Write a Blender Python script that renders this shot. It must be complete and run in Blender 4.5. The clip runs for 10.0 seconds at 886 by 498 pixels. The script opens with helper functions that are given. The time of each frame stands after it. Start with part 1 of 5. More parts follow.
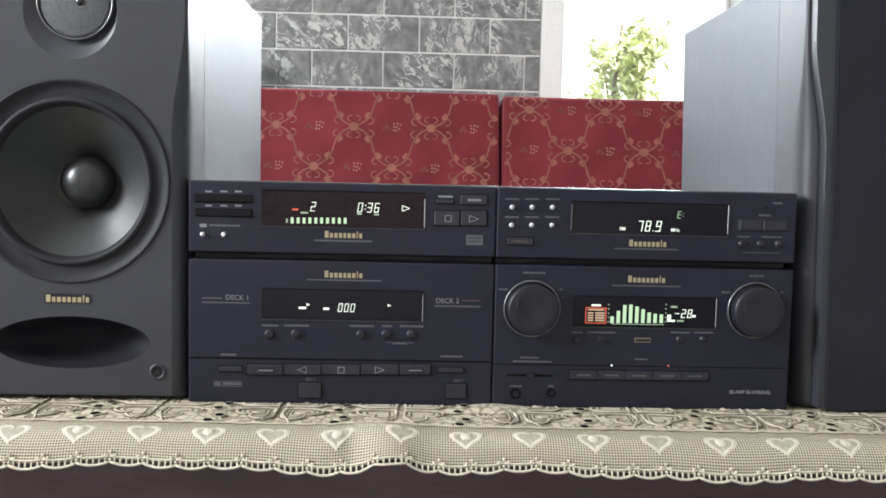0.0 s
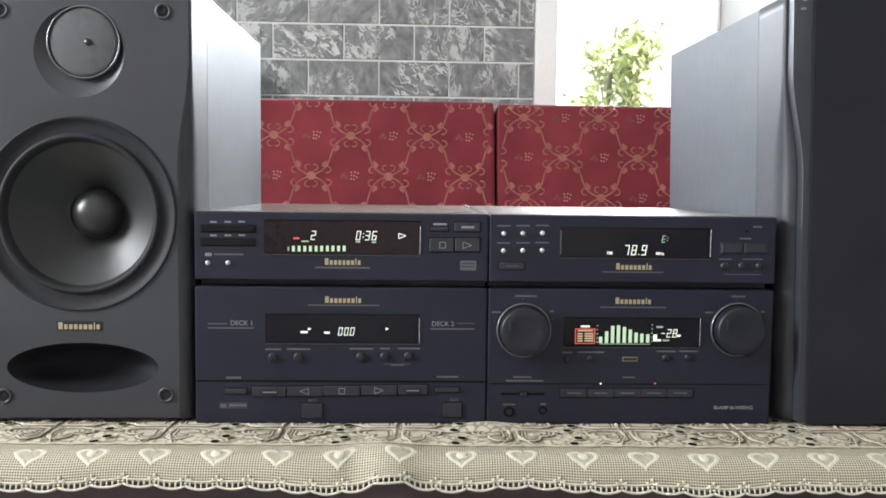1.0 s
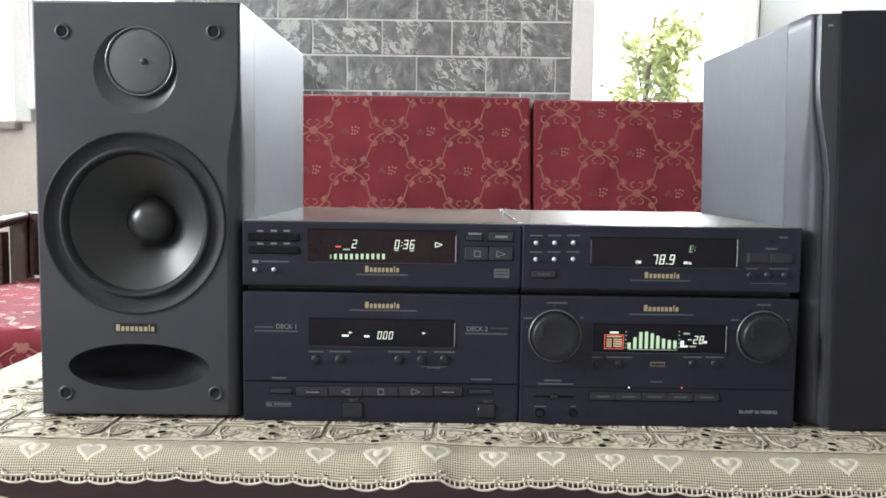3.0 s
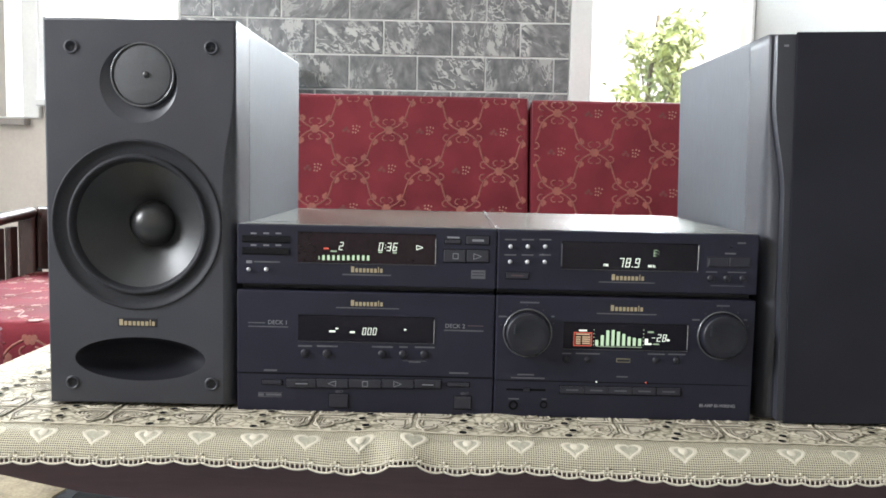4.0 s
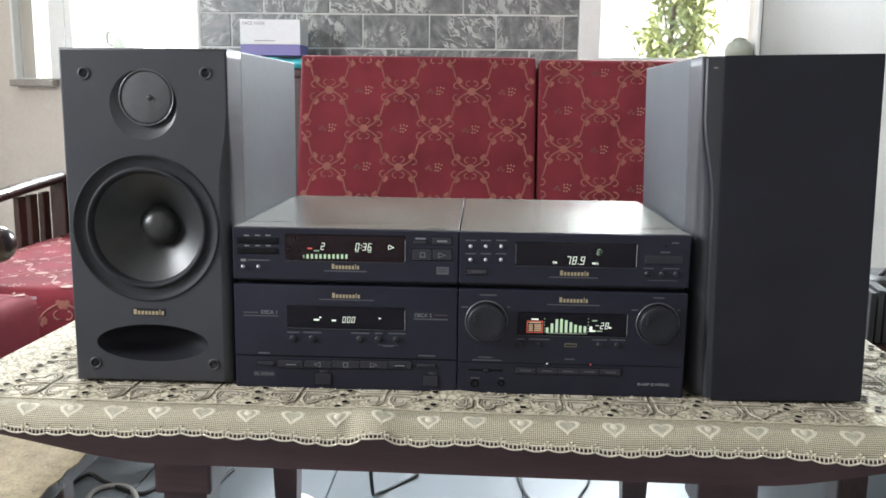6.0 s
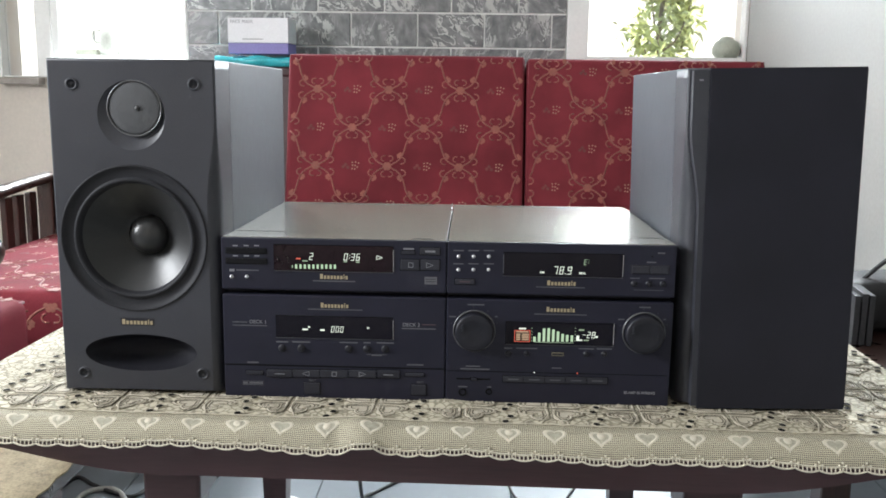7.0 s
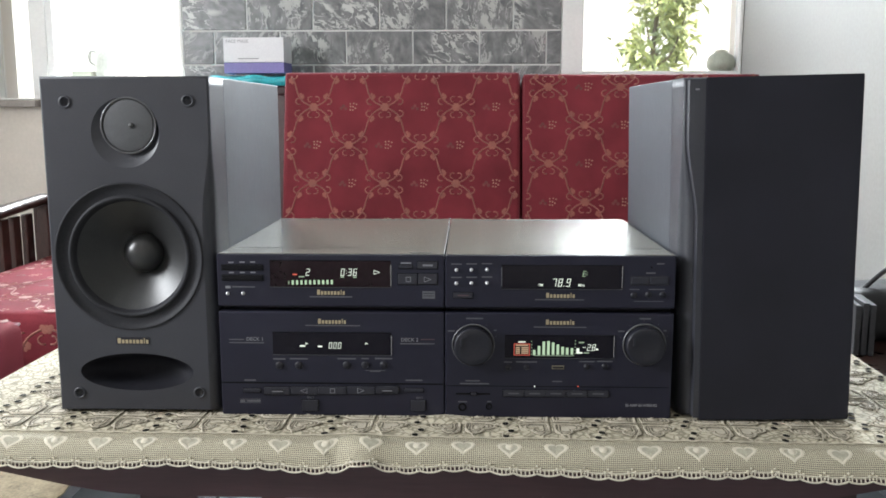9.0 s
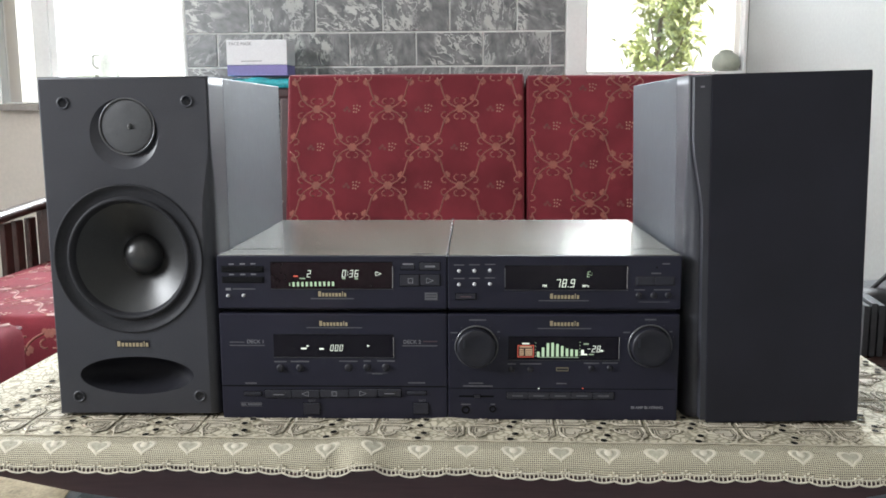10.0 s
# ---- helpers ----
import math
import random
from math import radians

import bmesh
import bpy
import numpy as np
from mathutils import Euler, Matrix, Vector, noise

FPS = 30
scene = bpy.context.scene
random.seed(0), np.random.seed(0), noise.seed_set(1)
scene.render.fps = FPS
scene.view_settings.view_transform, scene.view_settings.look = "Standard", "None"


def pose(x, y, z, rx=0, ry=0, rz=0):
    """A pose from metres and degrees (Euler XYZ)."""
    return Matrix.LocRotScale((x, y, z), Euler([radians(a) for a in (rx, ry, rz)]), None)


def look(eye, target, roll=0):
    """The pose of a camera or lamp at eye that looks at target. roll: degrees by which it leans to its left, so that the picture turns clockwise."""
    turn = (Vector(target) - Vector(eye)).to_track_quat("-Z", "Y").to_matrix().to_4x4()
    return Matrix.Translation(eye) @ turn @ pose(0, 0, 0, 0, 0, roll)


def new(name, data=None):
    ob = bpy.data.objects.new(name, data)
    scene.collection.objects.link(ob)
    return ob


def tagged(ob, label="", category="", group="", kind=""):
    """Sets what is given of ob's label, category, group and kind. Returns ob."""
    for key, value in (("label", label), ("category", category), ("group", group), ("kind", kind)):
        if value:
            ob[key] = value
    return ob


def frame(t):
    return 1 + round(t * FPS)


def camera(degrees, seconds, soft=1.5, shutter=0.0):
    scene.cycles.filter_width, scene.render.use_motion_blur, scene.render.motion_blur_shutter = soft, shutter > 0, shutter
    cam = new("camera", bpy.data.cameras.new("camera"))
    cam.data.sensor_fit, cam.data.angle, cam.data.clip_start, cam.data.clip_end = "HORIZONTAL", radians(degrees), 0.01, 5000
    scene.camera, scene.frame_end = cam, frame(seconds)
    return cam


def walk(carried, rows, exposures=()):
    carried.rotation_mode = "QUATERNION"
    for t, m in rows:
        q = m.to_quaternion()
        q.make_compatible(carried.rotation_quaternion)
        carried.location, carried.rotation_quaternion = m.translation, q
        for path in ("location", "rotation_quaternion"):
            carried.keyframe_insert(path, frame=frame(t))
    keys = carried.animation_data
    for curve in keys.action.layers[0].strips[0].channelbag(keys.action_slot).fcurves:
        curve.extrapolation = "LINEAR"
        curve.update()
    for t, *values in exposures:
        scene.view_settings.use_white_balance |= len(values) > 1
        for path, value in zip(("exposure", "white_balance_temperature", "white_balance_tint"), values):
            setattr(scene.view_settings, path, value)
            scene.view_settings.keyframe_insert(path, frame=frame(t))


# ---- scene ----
cam = camera(53.8, 10.0, 1.7)
PATH = [
    (0, (-0.075, -0.771, 0.648), (-0.002, 1.223, 0.5), 1.3),
    (0.5, (-0.073, -0.774, 0.656), (0.019, 1.218, 0.505), 1.2),
    (1, (-0.074, -0.804, 0.674), (0.004, 1.189, 0.526), 0.7),
    (1.5, (-0.08, -0.826, 0.684), (-0.027, 1.167, 0.532), 0.5),
    (2, (-0.08, -0.839, 0.692), (-0.057, 1.154, 0.526), 0.7),
    (2.5, (-0.078, -0.84, 0.696), (-0.073, 1.153, 0.524), 0.7),
    (2.7, (-0.077, -0.839, 0.696), (-0.075, 1.154, 0.523), 0.7),
    (3.8, (-0.055, -0.872, 0.703), (-0.079, 1.12, 0.518), 1.1),
    (4, (-0.048, -0.9, 0.71), (-0.066, 1.091, 0.522), 1.2),
    (4.5, (-0.024, -0.939, 0.727), (-0.051, 1.048, 0.501), 1.3),
    (5, (-0.004, -0.965, 0.732), (-0.036, 1.021, 0.495), 0.9),
    (5.2, (0.006, -0.972, 0.734), (-0.042, 1.013, 0.499), 0.9),
    (6.3, (0.026, -1.02, 0.815), (-0.063, 0.944, 0.448), 0.7),
    (6.5, (0.026, -1.02, 0.817), (-0.062, 0.943, 0.446), 0.8),
    (7, (0.026, -1.016, 0.818), (-0.034, 0.952, 0.469), 0.8),
    (7.5, (0.027, -1.016, 0.815), (-0.019, 0.956, 0.484), 0.6),
    (8, (0.025, -1.008, 0.814), (-0.015, 0.965, 0.492), 0.4),
    (8.5, (0.027, -1.009, 0.812), (-0.021, 0.966, 0.5), 0.2),
    (9, (0.027, -1.009, 0.812), (-0.03, 0.966, 0.503), 0.0),
    (9.5, (0.028, -1.006, 0.811), (-0.035, 0.969, 0.505), -0.1),
    (10, (0.03, -0.997, 0.808), (-0.039, 0.978, 0.505), -0.3),
]
walk(cam, [(t, look(eye, target, roll)) for t, eye, target, roll in PATH], [(0, 1.72), (2.5, 1.64), (4.5, 1.61), (6.5, 1.38), (10, 1.33)])

# ---------------------------------------------------------------- world, sun and window light
world = bpy.data.worlds.new("World")
scene.world = world
world.use_nodes = True
wn = world.node_tree.nodes
sky = wn.new("ShaderNodeTexSky")
sky.sky_type, sky.sun_disc = "NISHITA", False
sky.sun_elevation, sky.sun_rotation = radians(57), radians(149)
world.node_tree.links.new(sky.outputs[0], wn["Background"].inputs[0])
wn["Background"].inputs[1].default_value = 0.15


def lamp(name, kind, m, energy, colour=(1, 1, 1), size=1.0, size_y=1.0, angle=0.5, spread=180):
    d = bpy.data.lights.new(name, kind)
    d.energy, d.color = energy, colour
    if kind == "AREA":
        d.spread = radians(spread)
        d.shape, d.size, d.size_y = "RECTANGLE", size, size_y
    else:
        d.angle = radians(angle)
    ob = new(name, d)
    ob.matrix_world = m
    return ob


lamp("sun", "SUN", look((3, -5, 9), (0, 0, 0)), 5.0, (1.0, 0.95, 0.86))
lamp("window_daylight", "AREA", look((0.74, 2.60, 1.77), (-0.05, 0.0, 0.60)), 12.0, (0.86, 0.94, 1.0), 0.50, 0.60, spread=90)
lamp("window_daylight", "AREA", look((-1.36, 2.60, 1.77), (-0.5, -0.5, 0.80)), 33.0, (0.86, 0.94, 1.0), 0.50, 0.60)
lamp("window_daylight", "AREA", look((-2.50, -0.72, 1.55), (0, -0.2, 0.7)), 40.0, (0.94, 0.97, 1.0), 0.60, 0.95)

# ---------------------------------------------------------------- materials


def material(name, colour, rough=0.5, metal=0.0, vary=0.12, scale=12.0, fine=160.0, bump=0.1, spec=0.5, coat=0.0, sheen=0.0, stretch=(1, 1, 1), tone=None, rough_vary=0.1):
    """Principled surface with variation at two scales, fine relief and uneven gloss."""
    m = bpy.data.materials.new(name)
    m.use_nodes = True
    n, l = m.node_tree.nodes, m.node_tree.links
    b = n["Principled BSDF"]
    co, mp = n.new("ShaderNodeTexCoord"), n.new("ShaderNodeMapping")
    mp.inputs["Scale"].default_value = stretch
    l.new(co.outputs["Object"], mp.inputs[0])
    big, small = n.new("ShaderNodeTexNoise"), n.new("ShaderNodeTexNoise")
    big.inputs["Scale"].default_value, small.inputs["Scale"].default_value = scale, fine
    big.inputs["Detail"].default_value, small.inputs["Detail"].default_value = 5, 3
    l.new(mp.outputs[0], big.inputs[0])
    l.new(mp.outputs[0], small.inputs[0])
    add = n.new("ShaderNodeMath")
    add.operation = "ADD"
    l.new(big.outputs[0], add.inputs[0])
    l.new(small.outputs[0], add.inputs[1])
    half = n.new("ShaderNodeMath")
    half.operation, half.inputs[1].default_value = "MULTIPLY", 0.5
    l.new(add.outputs[0], half.inputs[0])
    ramp = n.new("ShaderNodeValToRGB")
    dark = tone or [c * (1 - vary * 1.6) for c in colour]
    light = [min(1, c * (1 + vary)) for c in colour]
    ramp.color_ramp.elements[0].position, ramp.color_ramp.elements[0].color = 0.32, (*dark, 1)
    ramp.color_ramp.elements[1].position, ramp.color_ramp.elements[1].color = 0.68, (*light, 1)
    l.new(half.outputs[0], ramp.inputs[0])
    l.new(ramp.outputs[0], b.inputs["Base Color"])
    rr = n.new("ShaderNodeMapRange")
    rr.inputs[3].default_value, rr.inputs[4].default_value = max(0.02, rough - rough_vary), min(1, rough + rough_vary)
    l.new(big.outputs[0], rr.inputs[0])
    l.new(rr.outputs[0], b.inputs["Roughness"])
    b.inputs["Metallic"].default_value = metal
    b.inputs["Specular IOR Level"].default_value = spec
    b.inputs["Coat Weight"].default_value = coat
    b.inputs["Sheen Weight"].default_value = sheen
    if bump:
        bp = n.new("ShaderNodeBump")
        bp.inputs["Strength"].default_value, bp.inputs["Distance"].default_value = bump, 0.002
        l.new(small.outputs[0], bp.inputs["Height"])
        l.new(bp.outputs[0], b.inputs["Normal"])
    return m


def glow(name, colour, strength):
    m = bpy.data.materials.new(name)
    m.use_nodes = True
    b = m.node_tree.nodes["Principled BSDF"]
    b.inputs["Base Color"].default_value = (*[c * 0.3 for c in colour], 1)
    b.inputs["Emission Color"].default_value = (*colour, 1)
    b.inputs["Emission Strength"].default_value = strength
    return m


PLASTIC = material("black_plastic", (0.0130, 0.0130, 0.0260), 0.46, vary=0.15, fine=900, bump=0.06, spec=0.30)
PLASTIC_DARK = material("darker_plastic", (0.011, 0.011, 0.017), 0.40, vary=0.15, fine=900, bump=0.05, spec=0.4)
BUTTON_BLACK = material("gloss_black_button", (0.004, 0.004, 0.006), 0.42, vary=0.1, bump=0.0, spec=0.2)
KEY = material("key_plastic", (0.0165, 0.0170, 0.0265), 0.38, vary=0.12, fine=700, bump=0.04)
SMOKED = material("smoked_display_window", (0.0075, 0.0062, 0.0105), 0.20, vary=0.08, bump=0.0, spec=0.22, rough_vary=0.03)
SMOKED_RED = material("red_smoked_window", (0.0125, 0.0050, 0.0080), 0.20, vary=0.25, scale=9, bump=0.0, spec=0.22, rough_vary=0.03)
# lighter grey for the lower window lips, as if they caught light
KEY_EDGE = material("edge_grey_plastic", (0.030, 0.030, 0.037), 0.35, vary=0.3, scale=30, bump=0.02)
BAFFLE = material("speaker_baffle", (0.033, 0.034, 0.043), 0.46, vary=0.16, scale=6, fine=700, bump=0.08, spec=0.5)
VINYL = material("speaker_vinyl", (0.050, 0.056, 0.068), 0.54, vary=0.18, scale=5, fine=300, bump=0.10, spec=0.48, stretch=(1, 1, 0.2))
GRILLE = material("grille_cloth", (0.019, 0.019, 0.026), 0.9, vary=0.25, scale=9, fine=1400, bump=0.25, spec=0.25)
CONE = material("woofer_cone", (0.026, 0.026, 0.027), 0.32, vary=0.12, scale=14, fine=500, bump=0.04, spec=0.38, rough_vary=0.03)
c_tan = CONE.node_tree.nodes.new("ShaderNodeTangent")
c_tan.direction_type, c_tan.axis = "RADIAL", "Y"
CONE.node_tree.links.new(c_tan.outputs[0], CONE.node_tree.nodes["Principled BSDF"].inputs["Tangent"])
CONE.node_tree.nodes["Principled BSDF"].inputs["Anisotropic"].default_value = 0.55
CAP = material("woofer_cap", (0.024, 0.024, 0.025), 0.30, vary=0.10, fine=900, bump=0.08, spec=0.6, rough_vary=0.01)
RUBBER = material("rubber_surround", (0.024, 0.024, 0.028), 0.60, vary=0.15, fine=400, bump=0.08, spec=0.18)
PORT = material("port_plastic", (0.010, 0.010, 0.014), 0.7, vary=0.15, fine=600, bump=0.05, spec=0.16)
HOLE = material("dark_hollow", (0.006, 0.006, 0.006), 0.8, vary=0.2, bump=0.0, spec=0.08)
MESH_METAL = material("tweeter_mesh", (0.062, 0.063, 0.067), 0.5, metal=0.4, vary=0.25, fine=1500, bump=0.4)
RING = material("dial_ring_metal", (0.19, 0.19, 0.20), 0.30, metal=0.8, vary=0.1, bump=0.0)
STEEL = material("grey_painted_steel", (0.20, 0.19, 0.155), 0.19, metal=0.30, vary=0.10, scale=7, fine=500, bump=0.015, spec=0.7, rough_vary=0.05)
CHROME = material("bright_trim", (0.42, 0.42, 0.44), 0.25, metal=0.9, vary=0.1, bump=0.0)
PEARL = material("silver_button", (0.62, 0.62, 0.64), 0.28, metal=0.3, vary=0.08, bump=0.0)
GOLD = material("gold_print", (0.42, 0.345, 0.215), 0.45, metal=0.2, vary=0.08, bump=0.0)
PRINT = material("grey_print", (0.21, 0.21, 0.23), 0.6, vary=0.1, bump=0.0)
PRINT_DIM = material("dim_grey_print", (0.095, 0.095, 0.108), 0.6, vary=0.1, bump=0.0)
PRINT_RED = material("red_print", (0.085, 0.050, 0.058), 0.6, vary=0.1, bump=0.0)
BADGE = material("brass_badge", (0.20, 0.175, 0.115), 0.45, metal=0.4, vary=0.12, bump=0.0)
VFD = glow("display_white", (0.92, 1.0, 0.88), 0.36)
VFD_GREEN = glow("display_green", (0.60, 0.82, 0.55), 0.24)
VFD_DIM = glow("display_dim", (0.55, 0.72, 0.50), 0.13)
VFD_RED = glow("display_red", (1.0, 0.16, 0.10), 0.20)
VFD_AMBER = glow("display_amber", (1.0, 0.70, 0.45), 0.13)
MAHOGANY = material("mahogany", (0.055, 0.024, 0.027), 0.34, vary=0.16, scale=6, fine=60, bump=0.05, spec=0.5, coat=0.25, stretch=(0.35, 6, 6))
DARKWOOD = material("dark_stained_wood", (0.040, 0.017, 0.013), 0.30, vary=0.35, scale=8, fine=80, bump=0.05, coat=0.3, stretch=(4, 4, 0.6))
DAMASK = material("red_damask", (0.172, 0.027, 0.036), 0.75, vary=0.30, scale=7, fine=700, bump=0.25, spec=0.10)
PIPING = material("red_piping", (0.17, 0.018, 0.028), 0.7, vary=0.15, fine=600, bump=0.2, sheen=0.2)
VINE = material("gold_embroidery", (0.265, 0.088, 0.060), 0.65, vary=0.25, scale=30, fine=900, bump=0.3, sheen=0.15)
SPRIG = material("pale_embroidery", (0.33, 0.18, 0.13), 0.6, vary=0.3, scale=40, fine=900, bump=0.3)
SMUDGE = material("shaded_embroidery", (0.15, 0.038, 0.034), 0.7, vary=0.35, scale=60, fine=900, bump=0.2)
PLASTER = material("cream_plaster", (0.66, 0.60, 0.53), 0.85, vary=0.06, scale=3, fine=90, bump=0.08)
# side wall plaster, colour darkened to offset strong window light on it
PLASTER_SIDE_DIM = material("dimmed_side_plaster", (0.33, 0.33, 0.31), 0.8, vary=0.05, scale=2.5, fine=90, bump=0.08)
WHITE = material("white_paint", (0.80, 0.80, 0.78), 0.45, vary=0.04, scale=6, fine=90, bump=0.03)
GROUT = material("white_grout", (0.72, 0.72, 0.70), 0.9, vary=0.08, fine=300, bump=0.2)
TILE_FLOOR = material("pale_floor_tile", (0.190, 0.212, 0.232), 0.42, vary=0.03, scale=4, fine=60, bump=0.01, rough_vary=0.05)
FLOOR_JOINT = material("floor_joint", (0.10, 0.11, 0.12), 0.8, vary=0.2, bump=0.1)
SILL = material("stone_sill", (0.34, 0.30, 0.27), 0.5, vary=0.2, scale=30, fine=200, bump=0.06)
LACE_DARK = material("lace_gap", (0.15, 0.128, 0.088), 0.8, vary=0.25, scale=60, fine=900, bump=0.3)
LACE_WHITE = material("bleached_lace_thread", (0.62, 0.57, 0.465), 0.75, vary=0.12, scale=90, fine=900, bump=0.4, spec=0.2)
LACE = material("cream_lace_thread", (0.55, 0.495, 0.395), 0.75, vary=0.16, scale=60, fine=900, bump=0.5, spec=0.25)
CABLE = material("black_cable", (0.018, 0.018, 0.020), 0.45, vary=0.1, bump=0.02)
CABLE_YELLOW = material("yellow_cable", (0.55, 0.38, 0.06), 0.5, vary=0.1, bump=0.02)
PAPER_GREY = material("grey_paper", (0.045, 0.045, 0.05), 0.7, vary=0.15, bump=0.02)
CABLE_GREY = material("grey_cable", (0.40, 0.39, 0.36), 0.5, vary=0.1, bump=0.02)
LEATHER = material("black_leather", (0.016, 0.015, 0.017), 0.58, vary=0.25, scale=20, fine=260, bump=0.35)
CARD = material("white_card", (0.74, 0.74, 0.76), 0.55, vary=0.05, bump=0.02)
PURPLE = material("purple_card", (0.20, 0.17, 0.42), 0.5, vary=0.1, bump=0.02)
TURQUOISE = material("turquoise_plastic", (0.03, 0.42, 0.48), 0.35, vary=0.25, scale=25, bump=0.1)
CERAMIC = material("grey_green_ceramic", (0.42, 0.44, 0.36), 0.4, vary=0.15, scale=20, bump=0.05)
STEELPOT = material("pale_jug_plastic", (0.50, 0.52, 0.47), 0.35, vary=0.12, scale=20, bump=0.03)
BARK = material("tree_bark", (0.30, 0.24, 0.17), 0.9, vary=0.3, scale=15, fine=80, bump=0.6)
LEAF = material("tree_leaf", (0.62, 0.68, 0.32), 0.5, vary=0.45, scale=3, fine=30, bump=0.1)
GRASS = material("outdoor_ground", (0.30, 0.28, 0.20), 0.95, vary=0.3, scale=2, fine=40, bump=0.4)
# pale surface of the added screen behind the windows
BACKDROP_WHITE = material("backdrop_white", (0.74, 0.73, 0.68), 0.9, vary=0.08, scale=3, fine=60, bump=0.2)

# marbled grey stone for the wall tiles, each tile cut from another place of the slab
STONE = bpy.data.materials.new("grey_fossil_marble")
STONE.use_nodes = True
sn, sl = STONE.node_tree.nodes, STONE.node_tree.links
s_co, s_info, s_off = sn.new("ShaderNodeTexCoord"), sn.new("ShaderNodeObjectInfo"), sn.new("ShaderNodeVectorMath")
s_mul = sn.new("ShaderNodeMath")
s_mul.operation, s_mul.inputs[1].default_value = "MULTIPLY", 37.0
sl.new(s_info.outputs["Random"], s_mul.inputs[0])
s_off.operation = "ADD"
sl.new(s_co.outputs["Object"], s_off.inputs[0])
sl.new(s_mul.outputs[0], s_off.inputs[1])
s_wrap, s_fr, s_ang = sn.new("ShaderNodeMath"), sn.new("ShaderNodeMath"), sn.new("ShaderNodeMapRange")
s_wrap.operation, s_wrap.inputs[1].default_value = "MULTIPLY", 7.0
s_fr.operation = "FRACT"
sl.new(s_info.outputs["Random"], s_wrap.inputs[0])
sl.new(s_wrap.outputs[0], s_fr.inputs[0])
s_ang.inputs[3].default_value, s_ang.inputs[4].default_value = -1.2, 1.2
sl.new(s_fr.outputs[0], s_ang.inputs[0])
s_rot = sn.new("ShaderNodeVectorRotate")
s_rot.rotation_type = "Y_AXIS"
sl.new(s_off.outputs[0], s_rot.inputs["Vector"])
sl.new(s_ang.outputs[0], s_rot.inputs["Angle"])
s_mix = sn.new("ShaderNodeMapping")
s_mix.inputs["Scale"].default_value = (1.0, 1.0, 0.55)
sl.new(s_rot.outputs[0], s_mix.inputs[0])


def stone_noise(scale, detail, rough, warp):
    node = sn.new("ShaderNodeTexNoise")
    for key, value in (("Scale", scale), ("Detail", detail), ("Roughness", rough), ("Distortion", warp)):
        node.inputs[key].default_value = value
    sl.new(s_mix.outputs[0], node.inputs[0])
    return node


def stone_range(source, a, b, lo, hi):
    node = sn.new("ShaderNodeMapRange")
    for k, value in enumerate((a, b, lo, hi)):
        node.inputs[k + 1].default_value = value
    sl.new(source, node.inputs[0])
    return node


def stone_math(operation, a, b):
    node = sn.new("ShaderNodeMath")
    node.operation = operation
    for k, value in enumerate((a, b)):
        if isinstance(value, float):
            node.inputs[k].default_value = value
        else:
            sl.new(value, node.inputs[k])
    return node


# broken streaks: thin ridges of a warped noise, and pale angular flecks, both in drifts
s_ridge = stone_math("ABSOLUTE", stone_math("SUBTRACT", stone_noise(19, 3, 0.6, 0.9).outputs[0], 0.5).outputs[0], 0.0)
s_line = stone_range(s_ridge.outputs[0], 0.012, 0.027, 1.0, 0.0)
s_fleck = stone_range(stone_noise(33, 4, 0.62, 0.25).outputs[0], 0.558, 0.578, 0.0, 1.0)
s_drift = stone_range(stone_noise(11, 2, 0.5, 0.4).outputs[0], 0.42, 0.52, 0.0, 1.0)
s_both = stone_math("MULTIPLY", stone_math("MAXIMUM", s_line.outputs[0], s_fleck.outputs[0]).outputs[0], s_drift.outputs[0])
s_vary = stone_range(s_fr.outputs[0], 0.0, 1.0, 0.40, 0.95)
s_amt = stone_math("MULTIPLY", s_both.outputs[0], s_vary.outputs[0])
s_grain = sn.new("ShaderNodeTexNoise")
s_grain.inputs["Scale"].default_value, s_grain.inputs["Detail"].default_value = 45, 6
sl.new(s_mix.outputs[0], s_grain.inputs[0])
s_ramp = sn.new("ShaderNodeValToRGB")
s_ramp.color_ramp.elements[0].position, s_ramp.color_ramp.elements[0].color = 0.30, (0.105, 0.107, 0.112, 1)
s_ramp.color_ramp.elements[1].position, s_ramp.color_ramp.elements[1].color = 0.72, (0.25, 0.25, 0.25, 1)
sl.new(s_grain.outputs[0], s_ramp.inputs[0])
s_col = sn.new("ShaderNodeMix")
s_col.data_type = "RGBA"
s_col.inputs["B"].default_value = (0.56, 0.56, 0.54, 1)
sl.new(s_amt.outputs[0], s_col.inputs["Factor"])
sl.new(s_ramp.outputs[0], s_col.inputs["A"])
sl.new(s_col.outputs["Result"], sn["Principled BSDF"].inputs["Base Color"])
sn["Principled BSDF"].inputs["Roughness"].default_value = 0.35

# cream lace ground: crackled thread over darker gaps
LACE_GROUND = bpy.data.materials.new("lace_ground")
LACE_GROUND.use_nodes = True
gn, gl = LACE_GROUND.node_tree.nodes, LACE_GROUND.node_tree.links
g_co, g_warp, g_add = gn.new("ShaderNodeTexCoord"), gn.new("ShaderNodeTexNoise"), gn.new("ShaderNodeVectorMath")
g_warp.inputs["Scale"].default_value = 40
gl.new(g_co.outputs["Object"], g_warp.inputs[0])
g_add.operation = "MULTIPLY_ADD"
g_add.inputs[1].default_value = (0.02, 0.02, 0.0)
gl.new(g_warp.outputs["Color"], g_add.inputs[0])
gl.new(g_co.outputs["Object"], g_add.inputs[2])
g_vor = gn.new("ShaderNodeTexVoronoi")
g_vor.feature = "DISTANCE_TO_EDGE"
g_vor.inputs["Scale"].default_value = 105
gl.new(g_add.outputs[0], g_vor.inputs[0])
